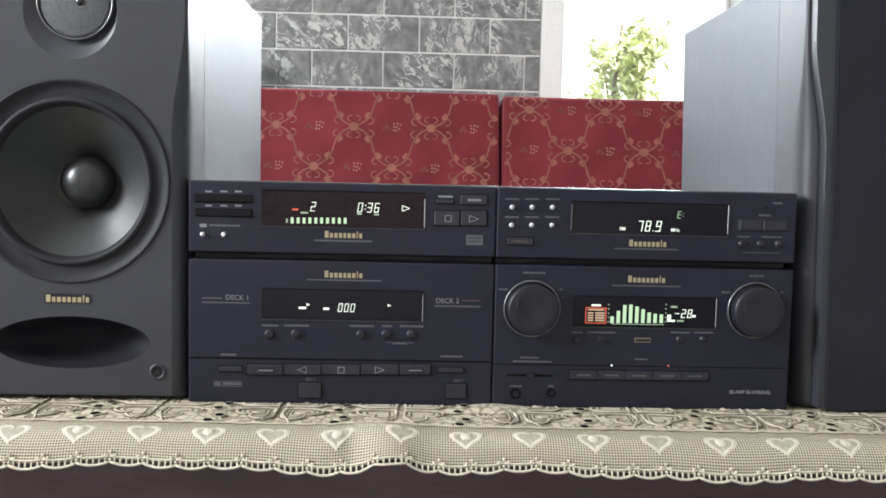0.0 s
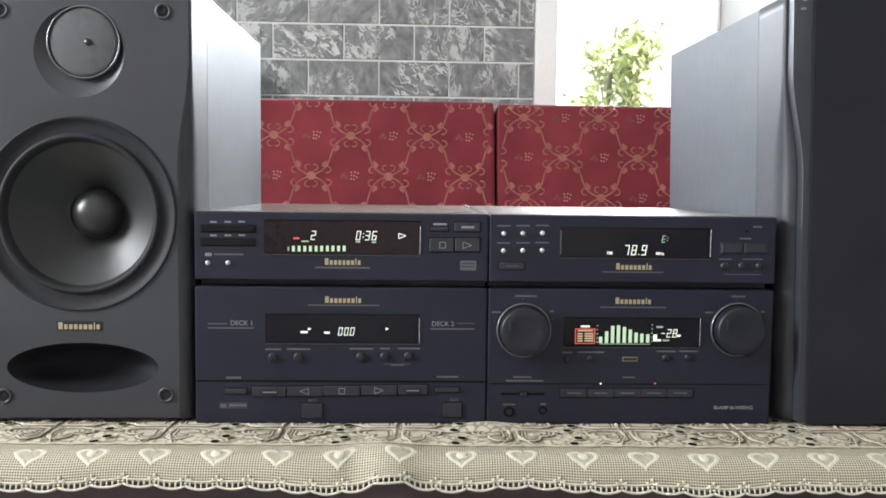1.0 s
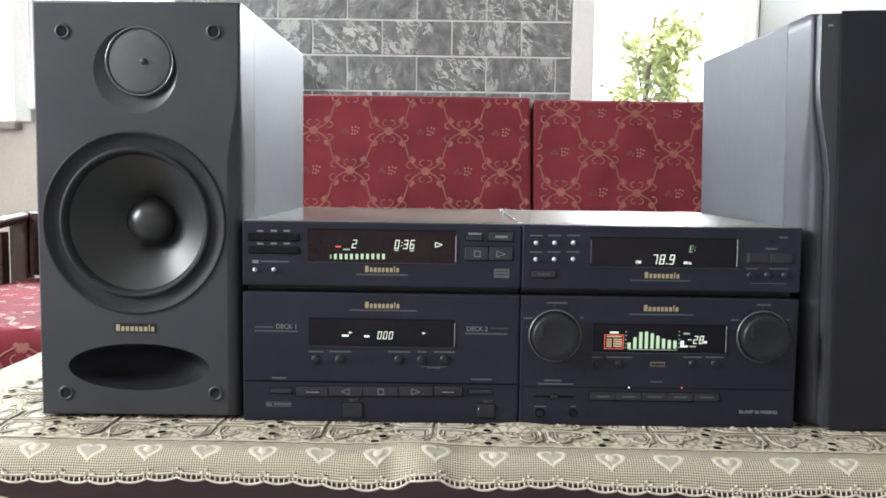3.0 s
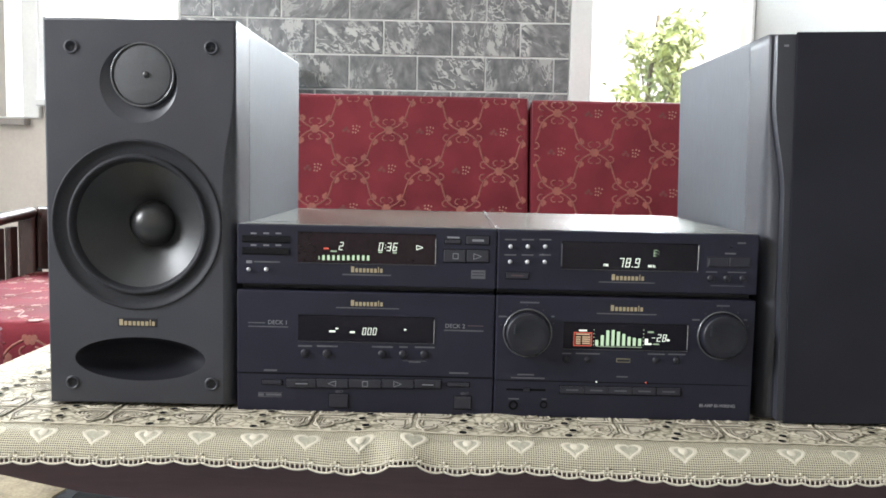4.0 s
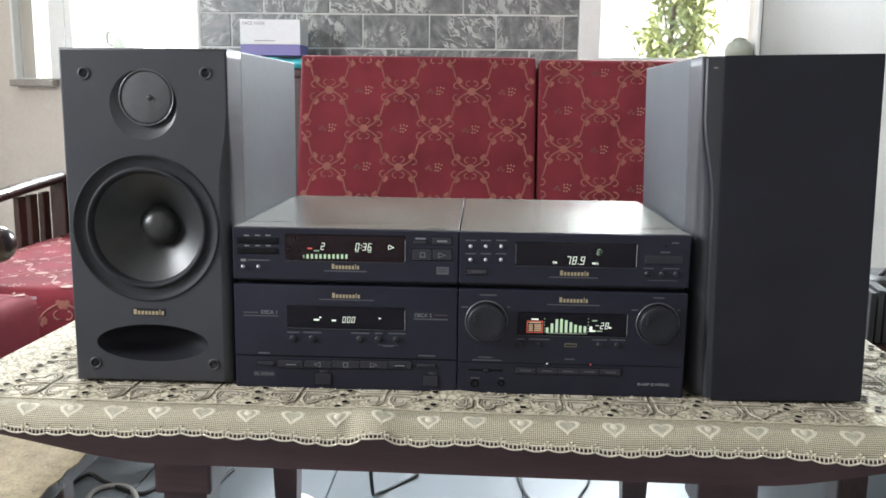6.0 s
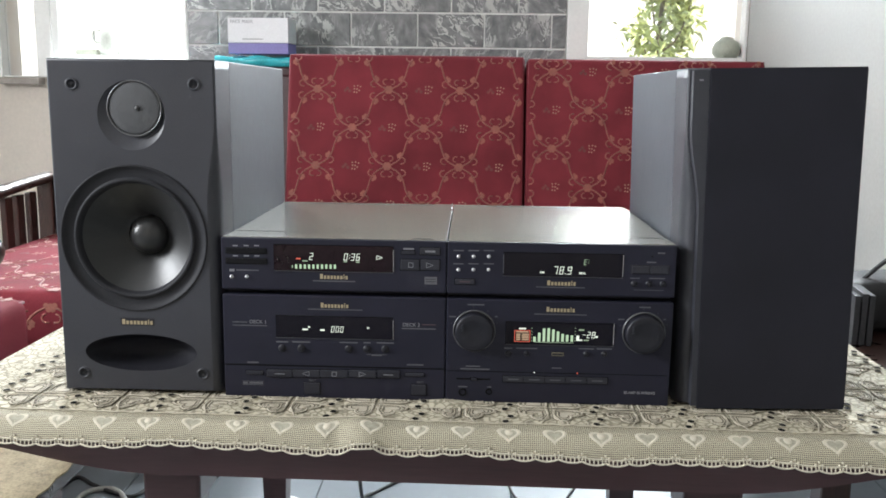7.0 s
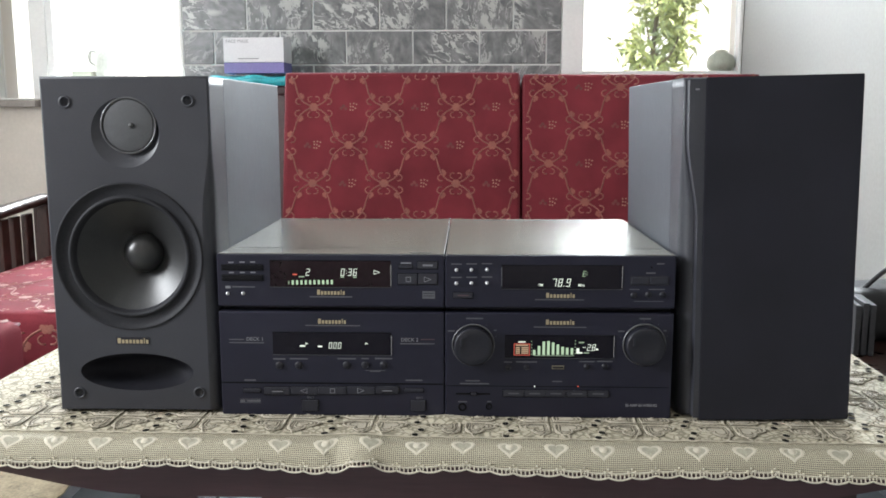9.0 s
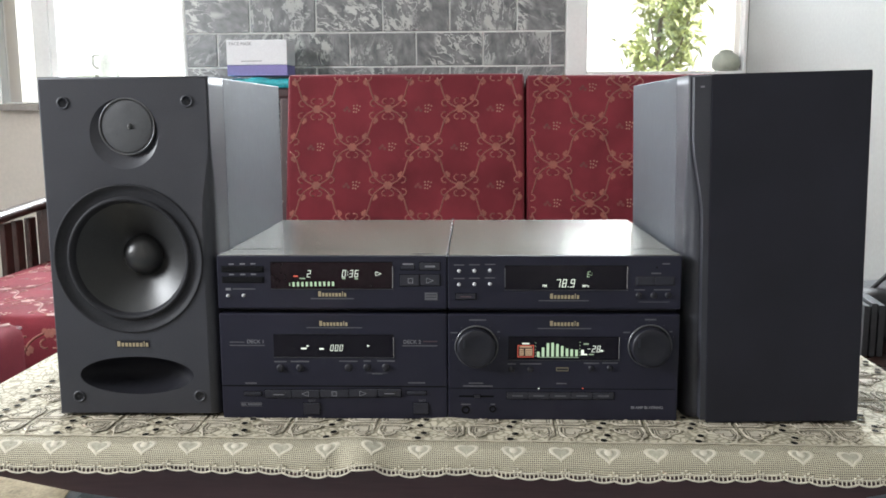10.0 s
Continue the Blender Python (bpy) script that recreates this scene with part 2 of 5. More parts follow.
g_ramp = gn.new("ShaderNodeValToRGB")
g_ramp.color_ramp.elements[0].position, g_ramp.color_ramp.elements[0].color = 0.05, (0.26, 0.23, 0.165, 1)
g_ramp.color_ramp.elements[1].position, g_ramp.color_ramp.elements[1].color = 0.15, (0.56, 0.51, 0.39, 1)
gl.new(g_vor.outputs["Distance"], g_ramp.inputs[0])
gl.new(g_ramp.outputs[0], gn["Principled BSDF"].inputs["Base Color"])
gn["Principled BSDF"].inputs["Roughness"].default_value = 0.8
g_bump = gn.new("ShaderNodeBump")
g_bump.inputs["Strength"].default_value, g_bump.inputs["Distance"].default_value = 0.25, 0.0006
gl.new(g_vor.outputs["Distance"], g_bump.inputs["Height"])
gl.new(g_bump.outputs[0], gn["Principled BSDF"].inputs["Normal"])

LACE_TAN = material("tan_mottled_cloth", (0.36, 0.295, 0.19), 0.8, vary=0.30, scale=38, fine=260, bump=0.35, spec=0.2)
HEART_FILL = material("dense_net", (0.40, 0.375, 0.295), 0.8, vary=0.2, scale=200, fine=1500, bump=0.4)

# net of the lace border: a square mesh of thread with open holes
NET = bpy.data.materials.new("lace_net")
NET.use_nodes = True
nn, nl = NET.node_tree.nodes, NET.node_tree.links
n_uv, n_sep = nn.new("ShaderNodeUVMap"), nn.new("ShaderNodeSeparateXYZ")
n_uv.uv_map = "cloth"
nl.new(n_uv.outputs[0], n_sep.inputs[0])
n_open = []
for axis in ("X", "Y"):
    n_s, n_f, n_g = nn.new("ShaderNodeMath"), nn.new("ShaderNodeMath"), nn.new("ShaderNodeMath")
    n_s.operation, n_s.inputs[1].default_value = "MULTIPLY", 1 / 0.0022
    n_f.operation = "FRACT"
    n_g.operation, n_g.inputs[1].default_value = "GREATER_THAN", 0.42
    nl.new(n_sep.outputs[axis], n_s.inputs[0])
    nl.new(n_s.outputs[0], n_f.inputs[0])
    nl.new(n_f.outputs[0], n_g.inputs[0])
    n_open.append(n_g)
n_hole = nn.new("ShaderNodeMath")
n_hole.operation = "MULTIPLY"
nl.new(n_open[0].outputs[0], n_hole.inputs[0])
nl.new(n_open[1].outputs[0], n_hole.inputs[1])
n_clear, n_mix = nn.new("ShaderNodeBsdfTransparent"), nn.new("ShaderNodeMixShader")
nn["Principled BSDF"].inputs["Base Color"].default_value = (0.52, 0.475, 0.355, 1)
nn["Principled BSDF"].inputs["Roughness"].default_value = 0.8
nl.new(n_hole.outputs[0], n_mix.inputs[0])
nl.new(nn["Principled BSDF"].outputs[0], n_mix.inputs[1])
nl.new(n_clear.outputs[0], n_mix.inputs[2])
nl.new(n_mix.outputs[0], nn["Material Output"].inputs[0])

# clear window glass
GLASS = bpy.data.materials.new("window_glass")
GLASS.use_nodes = True
gb = GLASS.node_tree.nodes["Principled BSDF"]
gb.inputs["Transmission Weight"].default_value, gb.inputs["Roughness"].default_value, gb.inputs["IOR"].default_value = 1.0, 0.02, 1.45

# ---------------------------------------------------------------- building helpers


def mesh_of(name, bm, mat, smooth=False):
    me = bpy.data.meshes.new(name)
    if smooth:
        for f in bm.faces:
            f.smooth = True
    bm.to_mesh(me)
    bm.free()
    me.materials.append(mat)
    return me


def part(name, bm, mat, parent=None, label="", smooth=False):
    """Links a bmesh as one mesh object under a thing or a part."""
    ob = new(name, mesh_of(name, bm, mat, smooth))
    ob.parent = parent
    if label:
        ob["label"] = label
    return ob


def thing(name, label, category, x=0, y=0, z=0, rz=0, group="", kind=""):
    ob = new(name)
    ob.empty_display_size = 0.02
    ob.matrix_world = pose(x, y, z, 0, 0, rz)
    return tagged(ob, label, category, group, kind)


def box(x0, x1, y0, y1, z0, z1, bevel=0.0, segments=2, bm=None):
    bm = bm or bmesh.new()
    vs = bmesh.ops.create_cube(bm, size=1)["verts"]
    for v in vs:
        v.co = Vector(((x0 + x1) / 2 + v.co.x * (x1 - x0), (y0 + y1) / 2 + v.co.y * (y1 - y0), (z0 + z1) / 2 + v.co.z * (z1 - z0)))
    if bevel:
        es = list({e for v in vs for e in v.link_edges})
        bmesh.ops.bevel(bm, geom=es, offset=bevel, segments=segments, profile=0.6, affect="EDGES")
    return bm


def lathe(profile, steps=48, squash=1.0, centre=(0, 0, 0), bm=None):
    """Turns (radius, y) pairs round the y axis; squash flattens it in z."""
    bm = bm or bmesh.new()
    rings = []
    for r, y in profile:
        if r < 1e-6:
            rings.append([bm.verts.new((centre[0], centre[1] + y, centre[2]))] * steps)
        else:
            rings.append([bm.verts.new((centre[0] + r * math.cos(2 * math.pi * i / steps), centre[1] + y, centre[2] + squash * r * math.sin(2 * math.pi * i / steps))) for i in range(steps)])
    for a, b in zip(rings, rings[1:]):
        for i in range(steps):
            quad = [a[i], a[(i + 1) % steps], b[(i + 1) % steps], b[i]]
            quad = [v for k, v in enumerate(quad) if v not in quad[:k]]
            if len(quad) > 2:
                bm.faces.new(quad)
    bmesh.ops.recalc_face_normals(bm, faces=bm.faces)
    return bm


def upright(profile, steps=32, centre=(0, 0, 0)):
    """Turns (radius, z) pairs round the z axis."""
    bm = lathe(profile, steps)
    bmesh.ops.transform(bm, matrix=Matrix.Translation(centre) @ pose(0, 0, 0, 90), verts=bm.verts)
    return bm


def smooth_line(points, steps=6, closed=False):
    ps = [Vector(p) for p in points]
    n, out = len(ps), []
    for i in range(n if closed else n - 1):
        if closed:
            a, b, c, d = ps[i - 1], ps[i], ps[(i + 1) % n], ps[(i + 2) % n]
        else:
            a, b, c, d = ps[max(i - 1, 0)], ps[i], ps[i + 1], ps[min(i + 2, n - 1)]
        for k in range(steps):
            t = k / steps
            out.append(0.5 * (2 * b + (c - a) * t + (2 * a - 5 * b + 4 * c - d) * t * t + (3 * b - a - 3 * c + d) * t ** 3))
    if not closed:
        out.append(ps[-1])
    return out


def tube(points, radius, sides=6, closed=False, bm=None, flat=1.0, taper=1.0, normal=None):
    """A round (or flattened) cord along a line."""
    bm = bm or bmesh.new()
    rings, n = [], len(points)
    for i, p in enumerate(points):
        a = points[i - 1] if (closed or i) else p
        b = points[(i + 1) % n] if (closed or i < n - 1) else p
        d = (b - a).normalized() if (b - a).length > 1e-9 else Vector((1, 0, 0))
        up = Vector((0, 0, 1)) if abs(d.z) < 0.95 else Vector((0, 1, 0))
        up = normal or up
        s = d.cross(up).normalized()
        u = s.cross(d)
        r = radius * (1 + (taper - 1) * i / max(1, n - 1))
        rings.append([bm.verts.new(p + s * r * math.cos(2 * math.pi * k / sides) + u * r * flat * math.sin(2 * math.pi * k / sides)) for k in range(sides)])
    for i in range(n if closed else n - 1):
        a, b = rings[i], rings[(i + 1) % n]
        for k in range(sides):
            bm.faces.new((a[k], a[(k + 1) % sides], b[(k + 1) % sides], b[k]))
    if not closed:
        bm.faces.new(rings[0][::-1])
        bm.faces.new(rings[-1])
    return bm


def prism(outline, y0, y1, bm=None):
    """An outline of (x, z) pairs, given thickness from y0 to y1."""
    bm = bm or bmesh.new()
    a = [bm.verts.new((x, y0, z)) for x, z in outline]
    b = [bm.verts.new((x, y1, z)) for x, z in outline]
    bm.faces.new(a)
    bm.faces.new(b[::-1])
    for i in range(len(a)):
        j = (i + 1) % len(a)
        bm.faces.new((a[i], b[i], b[j], a[j]))
    bmesh.ops.recalc_face_normals(bm, faces=bm.faces)
    return bm


def holed(outline, holes, y):
    """A flat sheet at y with an outline and holes, all of (x, z) pairs."""
    from mathutils.geometry import delaunay_2d_cdt
    pts, edges = [], []
    for loop in (outline, *holes):
        k = len(pts)
        pts += [Vector(p) for p in loop]
        edges += [(k + i, k + (i + 1) % len(loop)) for i in range(len(loop))]
    vs, _, fs, _, _, _ = delaunay_2d_cdt(pts, edges, [], 1, 1e-7)
    bm = bmesh.new()
    bv = [bm.verts.new((v.x, y, v.y)) for v in vs]

    def inside(p, loop):
        odd = False
        for (x1, z1), (x2, z2) in zip(loop, loop[1:] + loop[:1]):
            if (z1 > p.y) != (z2 > p.y) and p.x < (x2 - x1) * (p.y - z1) / (z2 - z1) + x1:
                odd = not odd
        return odd
    for f in fs:
        c = sum((vs[i] for i in f), Vector((0, 0))) / len(f)
        if not any(inside(c, h) for h in holes):
            bm.faces.new([bv[i] for i in f])
    bmesh.ops.recalc_face_normals(bm, faces=bm.faces)
    bm.normal_update()
    if sum(f.normal.y for f in bm.faces) > 0:
        bmesh.ops.reverse_faces(bm, faces=bm.faces)
    return bm


def letters(text, size, mat, parent, x, y, z, name="lettering", shear=0.0, rx=90, align="CENTER", bold=0.0):
    """Flat raised lettering in the built-in font, as a mesh."""
    cu = bpy.data.curves.new("text", "FONT")
    cu.body, cu.size, cu.extrude, cu.align_x, cu.align_y, cu.shear = text, size, 0.0001, align, "CENTER", shear
    cu.offset = bold
    tmp = bpy.data.objects.new("text", cu)
    me = bpy.data.meshes.new_from_object(tmp)
    bpy.data.objects.remove(tmp)
    me.materials.clear()
    me.materials.append(mat)
    ob = new(name, me)
    ob.parent = parent
    ob.matrix_basis = pose(x, y, z, rx)
    return ob

# ---------------------------------------------------------------- the room: floor, walls, windows, ceiling
WALL, RIGHT, LEFT, FRONT, HIGH = 2.49, 1.088, -2.45, -3.2, 2.70


def structure(name, bm, mat, label, category):
    return tagged(part(name, bm, mat), label, category, kind="structure")


def wall_with_holes(bm, y0, y1, x0, x1, holes):
    """A wall across x from floor to ceiling; holes are (x0, x1, z0, z1) in order of x."""
    edge = x0
    for a, b, z0, z1 in holes:
        box(edge, a, y0, y1, 0, HIGH, bm=bm)
        box(a, b, y0, y1, 0, z0, bm=bm)
        box(a, b, y0, y1, z1, HIGH, bm=bm)
        edge = b
    box(edge, x1, y0, y1, 0, HIGH, bm=bm)
    return bm


HOLES = [(-1.861, -1.701, 0.862, 2.087), (-1.641, -1.101, 0.937, 2.087), (0.389, 1.085, 0.957, 2.087)]
wall_north = structure("wall_north", wall_with_holes(bmesh.new(), WALL + 0.004, WALL + 0.17, LEFT, RIGHT, HOLES), PLASTER, "cream plastered wall with three window openings", "wall")
# the east wall's dimmer light is put into its plaster colour
structure("wall_east", box(RIGHT, RIGHT + 0.15, FRONT, WALL + 0.17, 0, HIGH), PLASTER_SIDE_DIM, "grey-white plastered side wall beside the window, its colour darkened for shade", "wall")
bm = bmesh.new()
for y0, y1, z0, z1 in ((FRONT, -1.12, 0, HIGH), (-1.12, -0.32, 0, 1.0), (-1.12, -0.32, 2.1, HIGH), (-0.32, WALL + 0.17, 0, HIGH)):
    box(LEFT - 0.15, LEFT, y0, y1, z0, z1, bm=bm)
structure("wall_west", bm, PLASTER, "cream plastered side wall with a window opening", "wall")
# south wall and ceiling stay out of view: they bounce fill, block sun
structure("wall_south", box(LEFT - 0.15, RIGHT + 0.15, FRONT - 0.15, FRONT, 0, HIGH), PLASTER, "plain cream wall, unseen, added to close the room", "wall")
structure("ceiling", box(LEFT - 0.15, RIGHT + 0.15, FRONT - 0.15, WALL + 0.17, HIGH, HIGH + 0.12), WHITE, "plain white ceiling, unseen, added to close the room", "ceiling")
floor = structure("floor", box(LEFT - 0.15, RIGHT + 0.15, FRONT - 0.15, WALL + 0.17, -0.12, -0.004), FLOOR_JOINT, "pale blue-grey glossy tiled floor with dark joints", "floor")
structure("ground", box(-60, 60, WALL + 0.3, 90, -0.66, -0.46), GRASS, "sunlit dry ground outside the windows", "ground")

for name, (x0, x1, z0, z1), bars in zip(("window_1", "window_2", "window_3"), HOLES, ((), (), (0.83,))):
    win = thing(name, "white painted window frame with clear panes, bright daylight behind", "window", (x0 + x1) / 2, WALL, z0, kind="structure")
    w, h = (x1 - x0) / 2, z1 - z0
    f = 0.012 if name == "window_1" else 0.03
    fl = 0.082 if name == "window_3" else f
    bm = bmesh.new()
    box(-w, -w + fl, -0.012, 0.06, 0.0, h, 0.004, bm=bm)
    box(w - f * 0.4, w, -0.004, 0.06, 0.0, h, 0.002, bm=bm)
    box(-w + fl, w - f * 0.4, -0.004, 0.06, h - f, h, 0.003, bm=bm)
    box(-w + fl, w - f * 0.4, -0.004, 0.06, 0.0, f * 0.5, 0.003, bm=bm)
    part("window_frame", bm, WHITE, win)
    pane = part("pane", box(-w + fl, w - f * 0.4, 0.040, 0.044, f * 0.5, h - f), GLASS, win)
    pane.visible_shadow = False
    if name != "window_3":
        part("window_sill", box(-w, w + 0.015, -0.05, 0.10, -0.028, -0.002, 0.004), SILL if name == "window_1" else WHITE, win, "window sill board")
post = structure("trim", box(-1.703, -1.639, WALL - 0.02, WALL + 0.05, 0.862, 2.087, 0.006), WHITE, "white painted window post", "trim")

# ---------------------------------------------------------------- outdoors
# added screen: catches the sun so that the panes show white, not blue sky
structure("backdrop", box(-16, 22, 11.0, 11.3, -0.46, 6.3), BACKDROP_WHITE, "pale plain screen added outside to whiten the window view", "wall")
tree = thing("tree", "sunlit leafy green tree outside the window", "tree", 1.543, 6.2, -0.46)
bm = tube(smooth_line([(0, 0, 0), (0.03, 0, 0.8), (-0.05, 0.02, 1.5), (0.02, 0, 2.4)]), 0.035, 8, taper=0.4)
rng = random.Random(4)
limbs = []
for i in range(11):
    a, z = rng.uniform(0, 6.28), rng.uniform(0.9, 2.2)
    tip = Vector((math.cos(a) * rng.uniform(0.10, 0.27), math.sin(a) * 0.3, z + rng.uniform(0.15, 0.6)))
    limbs.append((Vector((0, 0, z)), tip))
    tube(smooth_line([(0, 0, z), (tip.x * 0.5, tip.y * 0.5, z + 0.12), tip], 4), 0.011, 5, bm=bm, taper=0.4)
part("trunk", bm, BARK, tree)
bm = bmesh.new()
for i in range(1900):
    root, tip = rng.choice(limbs)
    c = root.lerp(tip, rng.uniform(0.35, 1.1)) + Vector([rng.gauss(0, 0.065) for _ in range(3)])
    rot = Euler([rng.uniform(-1.2, 1.2) for _ in range(3)]).to_matrix()
    s = rng.uniform(0.03, 0.07)
    leaf = [bm.verts.new(c + rot @ Vector(p)) for p in ((-s, 0, 0), (0, s * 0.4, s * 0.12), (s, 0, -s * 0.1), (0, -s * 0.4, s * 0.12))]
    bm.faces.new(leaf)
part("crown", bm, LEAF, tree)

# ---------------------------------------------------------------- coffee table and its lace cloth
TOP, SKEW = 0.4465, -0.9
table = thing("coffee_table", "long dark mahogany coffee table with shaped apron, on a tiled floor", "table", 0, 0.197, 0, SKEW)
FY = -0.288  # the table's front, in its own coordinates
part("tabletop", box(-0.612, 0.608, FY + 0.005, 0.34, TOP - 0.024, TOP, 0.009, 3), MAHOGANY, table)


def apron_line(x):
    d = max(0.0, abs(x) - 0.33) / 0.28
    return 0.381 + 0.038 * d * d * (3 - 2 * min(1, d)) / 1.0


xs = [-0.608 + 1.212 * i / 40 for i in range(41)]
for y0 in (FY + 0.007, 0.31):
    part("apron", prism([(x, apron_line(x)) for x in xs] + [(0.604, TOP - 0.024), (-0.608, TOP - 0.024)], y0, y0 + 0.022), MAHOGANY, table)
for x0 in (-0.55, 0.528):
    part("end_rail", box(x0, x0 + 0.022, FY + 0.03, 0.305, 0.400, TOP - 0.025, 0.002), MAHOGANY, table)
for lx, ly in ((-0.317, FY + 0.062), (0.316, FY + 0.062), (-0.310, 0.225), (0.292, 0.225)):
    bm = box(lx - 0.034, lx + 0.034, ly - 0.034, ly + 0.034, 0.334, 0.4215, 0.004)
    a = [(lx - 0.026, ly - 0.026), (lx + 0.026, ly - 0.026), (lx + 0.026, ly + 0.026), (lx - 0.026, ly + 0.026)]
    hi = [bm.verts.new((x, y, 0.335)) for x, y in a]
    mid = [bm.verts.new((lx + (x - lx) * 0.85, ly + (y - ly) * 0.85, 0.2)) for x, y in a]
    lo = [bm.verts.new((lx + (x - lx) * 0.6, ly + (y - ly) * 0.6, 0.0)) for x, y in a]
    for p, q in ((hi, mid), (mid, lo)):
        for i in range(4):
            bm.faces.new((p[i], p[(i + 1) % 4], q[(i + 1) % 4], q[i]))
    bm.faces.new(lo)
    bmesh.ops.recalc_face_normals(bm, faces=bm.faces)
    part("leg", bm, MAHOGANY, table)

cloth = thing("tablecloth", "cream lace tablecloth with heart border and scalloped hem over the table", "tablecloth", 0, 0.197, 0, SKEW)
CT = TOP + 0.0025
BAND = FY + 0.024  # where the net border begins
DROP = 0.052


def cloth_point(x, t, lift=0.0):
    """The cloth at x, t metres past the start of its net border, lifted off its face."""
    r, flat = 0.022, 0.014
    if t <= flat:
        y, z, ny, nz = BAND - t, CT, 0.0, 1.0
    else:
        a = min((t - flat) / r, 1.25)
        y, z, ny, nz = BAND - flat - r * math.sin(a), CT - r * (1 - math.cos(a)), -math.sin(a), math.cos(a)
        rest = t - flat - 1.25 * r
        if rest > 0:
            y, z = y - rest * math.cos(1.25), z - rest * math.sin(1.25)
    k = max(0.0, min(1.0, t / DROP))
    pucker = math.exp(-((x + 0.082) / 0.022) ** 2)
    wave = 0.0016 * math.sin(x * 21 + 1.0) + 0.0009 * math.sin(x * 57)
    z += k * (0.0085 * pucker + wave - 0.004 * max(0, x + 0.1))
    y -= k * (0.004 * pucker - wave * 0.8) + 0.003 * math.exp(-((x + 0.112) / 0.010) ** 2) * math.sin(math.pi * k) * -1.5
    z += 0.004 * math.exp(-((x + 0.095) / 0.03) ** 2) * math.exp(-((t - 0.012) / 0.014) ** 2)
    return Vector((x, y + ny * lift, z + nz * lift))


def top_lift(x, y):
    """The cloth's small folds on the table."""
    return 0.0045 * math.exp(-((x - 0.004) / 0.028) ** 2 - ((y + 0.205) / 0.016) ** 2) + 0.0011 * max(0.0, math.sin(x * 34 + y * 9)) * math.exp(-((y + 0.235) / 0.03) ** 2)


bm = bmesh.new()
nx, ny = 150, 60
grid = [[bm.verts.new((-0.613 + 1.222 * i / nx, BAND + (0.342 - BAND) * j / ny, 0)) for i in range(nx + 1)] for j in range(ny + 1)]
for row in grid:
    for v in row:
        v.co.z = CT + top_lift(v.co.x, v.co.y) 
for j in range(ny):
    for i in range(nx):
        bm.faces.new((grid[j][i], grid[j][i + 1], grid[j + 1][i + 1], grid[j + 1][i]))
part("lace_field", bm, LACE_GROUND, cloth, smooth=True)
bm = bmesh.new()
uv = bm.loops.layers.uv.new("cloth")
nx, nt = 240, 16
grid = [[(-0.613 + 1.222 * i / nx, (DROP - 0.0032) * j / nt) for i in range(nx + 1)] for j in range(nt + 1)]
vs = [[bm.verts.new(cloth_point(x, t) + Vector((0, 0, top_lift(x, BAND) if t == 0 else 0))) for x, t in row] for row in grid]
for j in range(nt):
    for i in range(nx):
        ij = ((j + 1, i), (j + 1, i + 1), (j, i + 1), (j, i))
        f = bm.faces.new([vs[a][b] for a, b in ij])
        for lp, (a, b) in zip(f.loops, ij):
            lp[uv].uv = grid[a][b]
part("net_border", bm, NET, cloth, "open square net", smooth=True)

HEART = [(math.sin(a) ** 3 * 0.0112, (13 * math.cos(a) - 5 * math.cos(2 * a) - 2 * math.cos(3 * a) - math.cos(4 * a)) * 0.00062) for a in [2 * math.pi * i / 28 for i in range(28)]]


def on_cloth(x, t, pts, lift=0.0012):
    return [cloth_point(x + px, t - pz, lift) for px, pz in pts]


for i in range(24):
    x = -0.5858 + 0.0511 * i
    bm = bmesh.new()
    loops = []
    for k, up in ((0.78, 0.0002), (0.86, 0.0005), (1.06, 0.0006), (1.19, 0.0002)):
        pts = [(p * (k + (0.05 if k > 1.1 and n % 2 else 0)), q * (k + (0.05 if k > 1.1 and n % 2 else 0))) for n, (p, q) in enumerate(HEART)]
        loops.append([bm.verts.new(cloth_point(x + p, 0.0235 - q, up)) for p, q in pts])
    for a, b in zip(loops, loops[1:]):
        for k in range(28):
            bm.faces.new((a[k], b[k], b[(k + 1) % 28], a[(k + 1) % 28]))
    c = bm.verts.new(cloth_point(x, 0.0235, 0.0003))
    rim = [bm.verts.new(p) for p in on_cloth(x, 0.0235, [(p * 0.9, q * 0.9) for p, q in HEART], 0.0003)]
    for k in range(28):
        bm.faces.new((c, rim[k], rim[(k + 1) % 28])).material_index = 1
    if i % 2:
        rings = [[bm.verts.new(cloth_point(x + rad * math.cos(a), 0.0215 + rad * math.sin(a), up)) for a in [k * 0.5236 for k in range(12)]] for rad, up in ((0.0048, 0.0003), (0.0040, 0.0008), (0.0015, 0.0011))]
        for a, b in zip(rings, rings[1:]):
            for k in range(12):
                bm.faces.new((a[k], b[k], b[(k + 1) % 12], a[(k + 1) % 12]))
        bm.faces.new(rings[-1][::-1])
    part("heart_motif", bm, LACE_WHITE, cloth, smooth=True).data.materials.append(HEART_FILL)

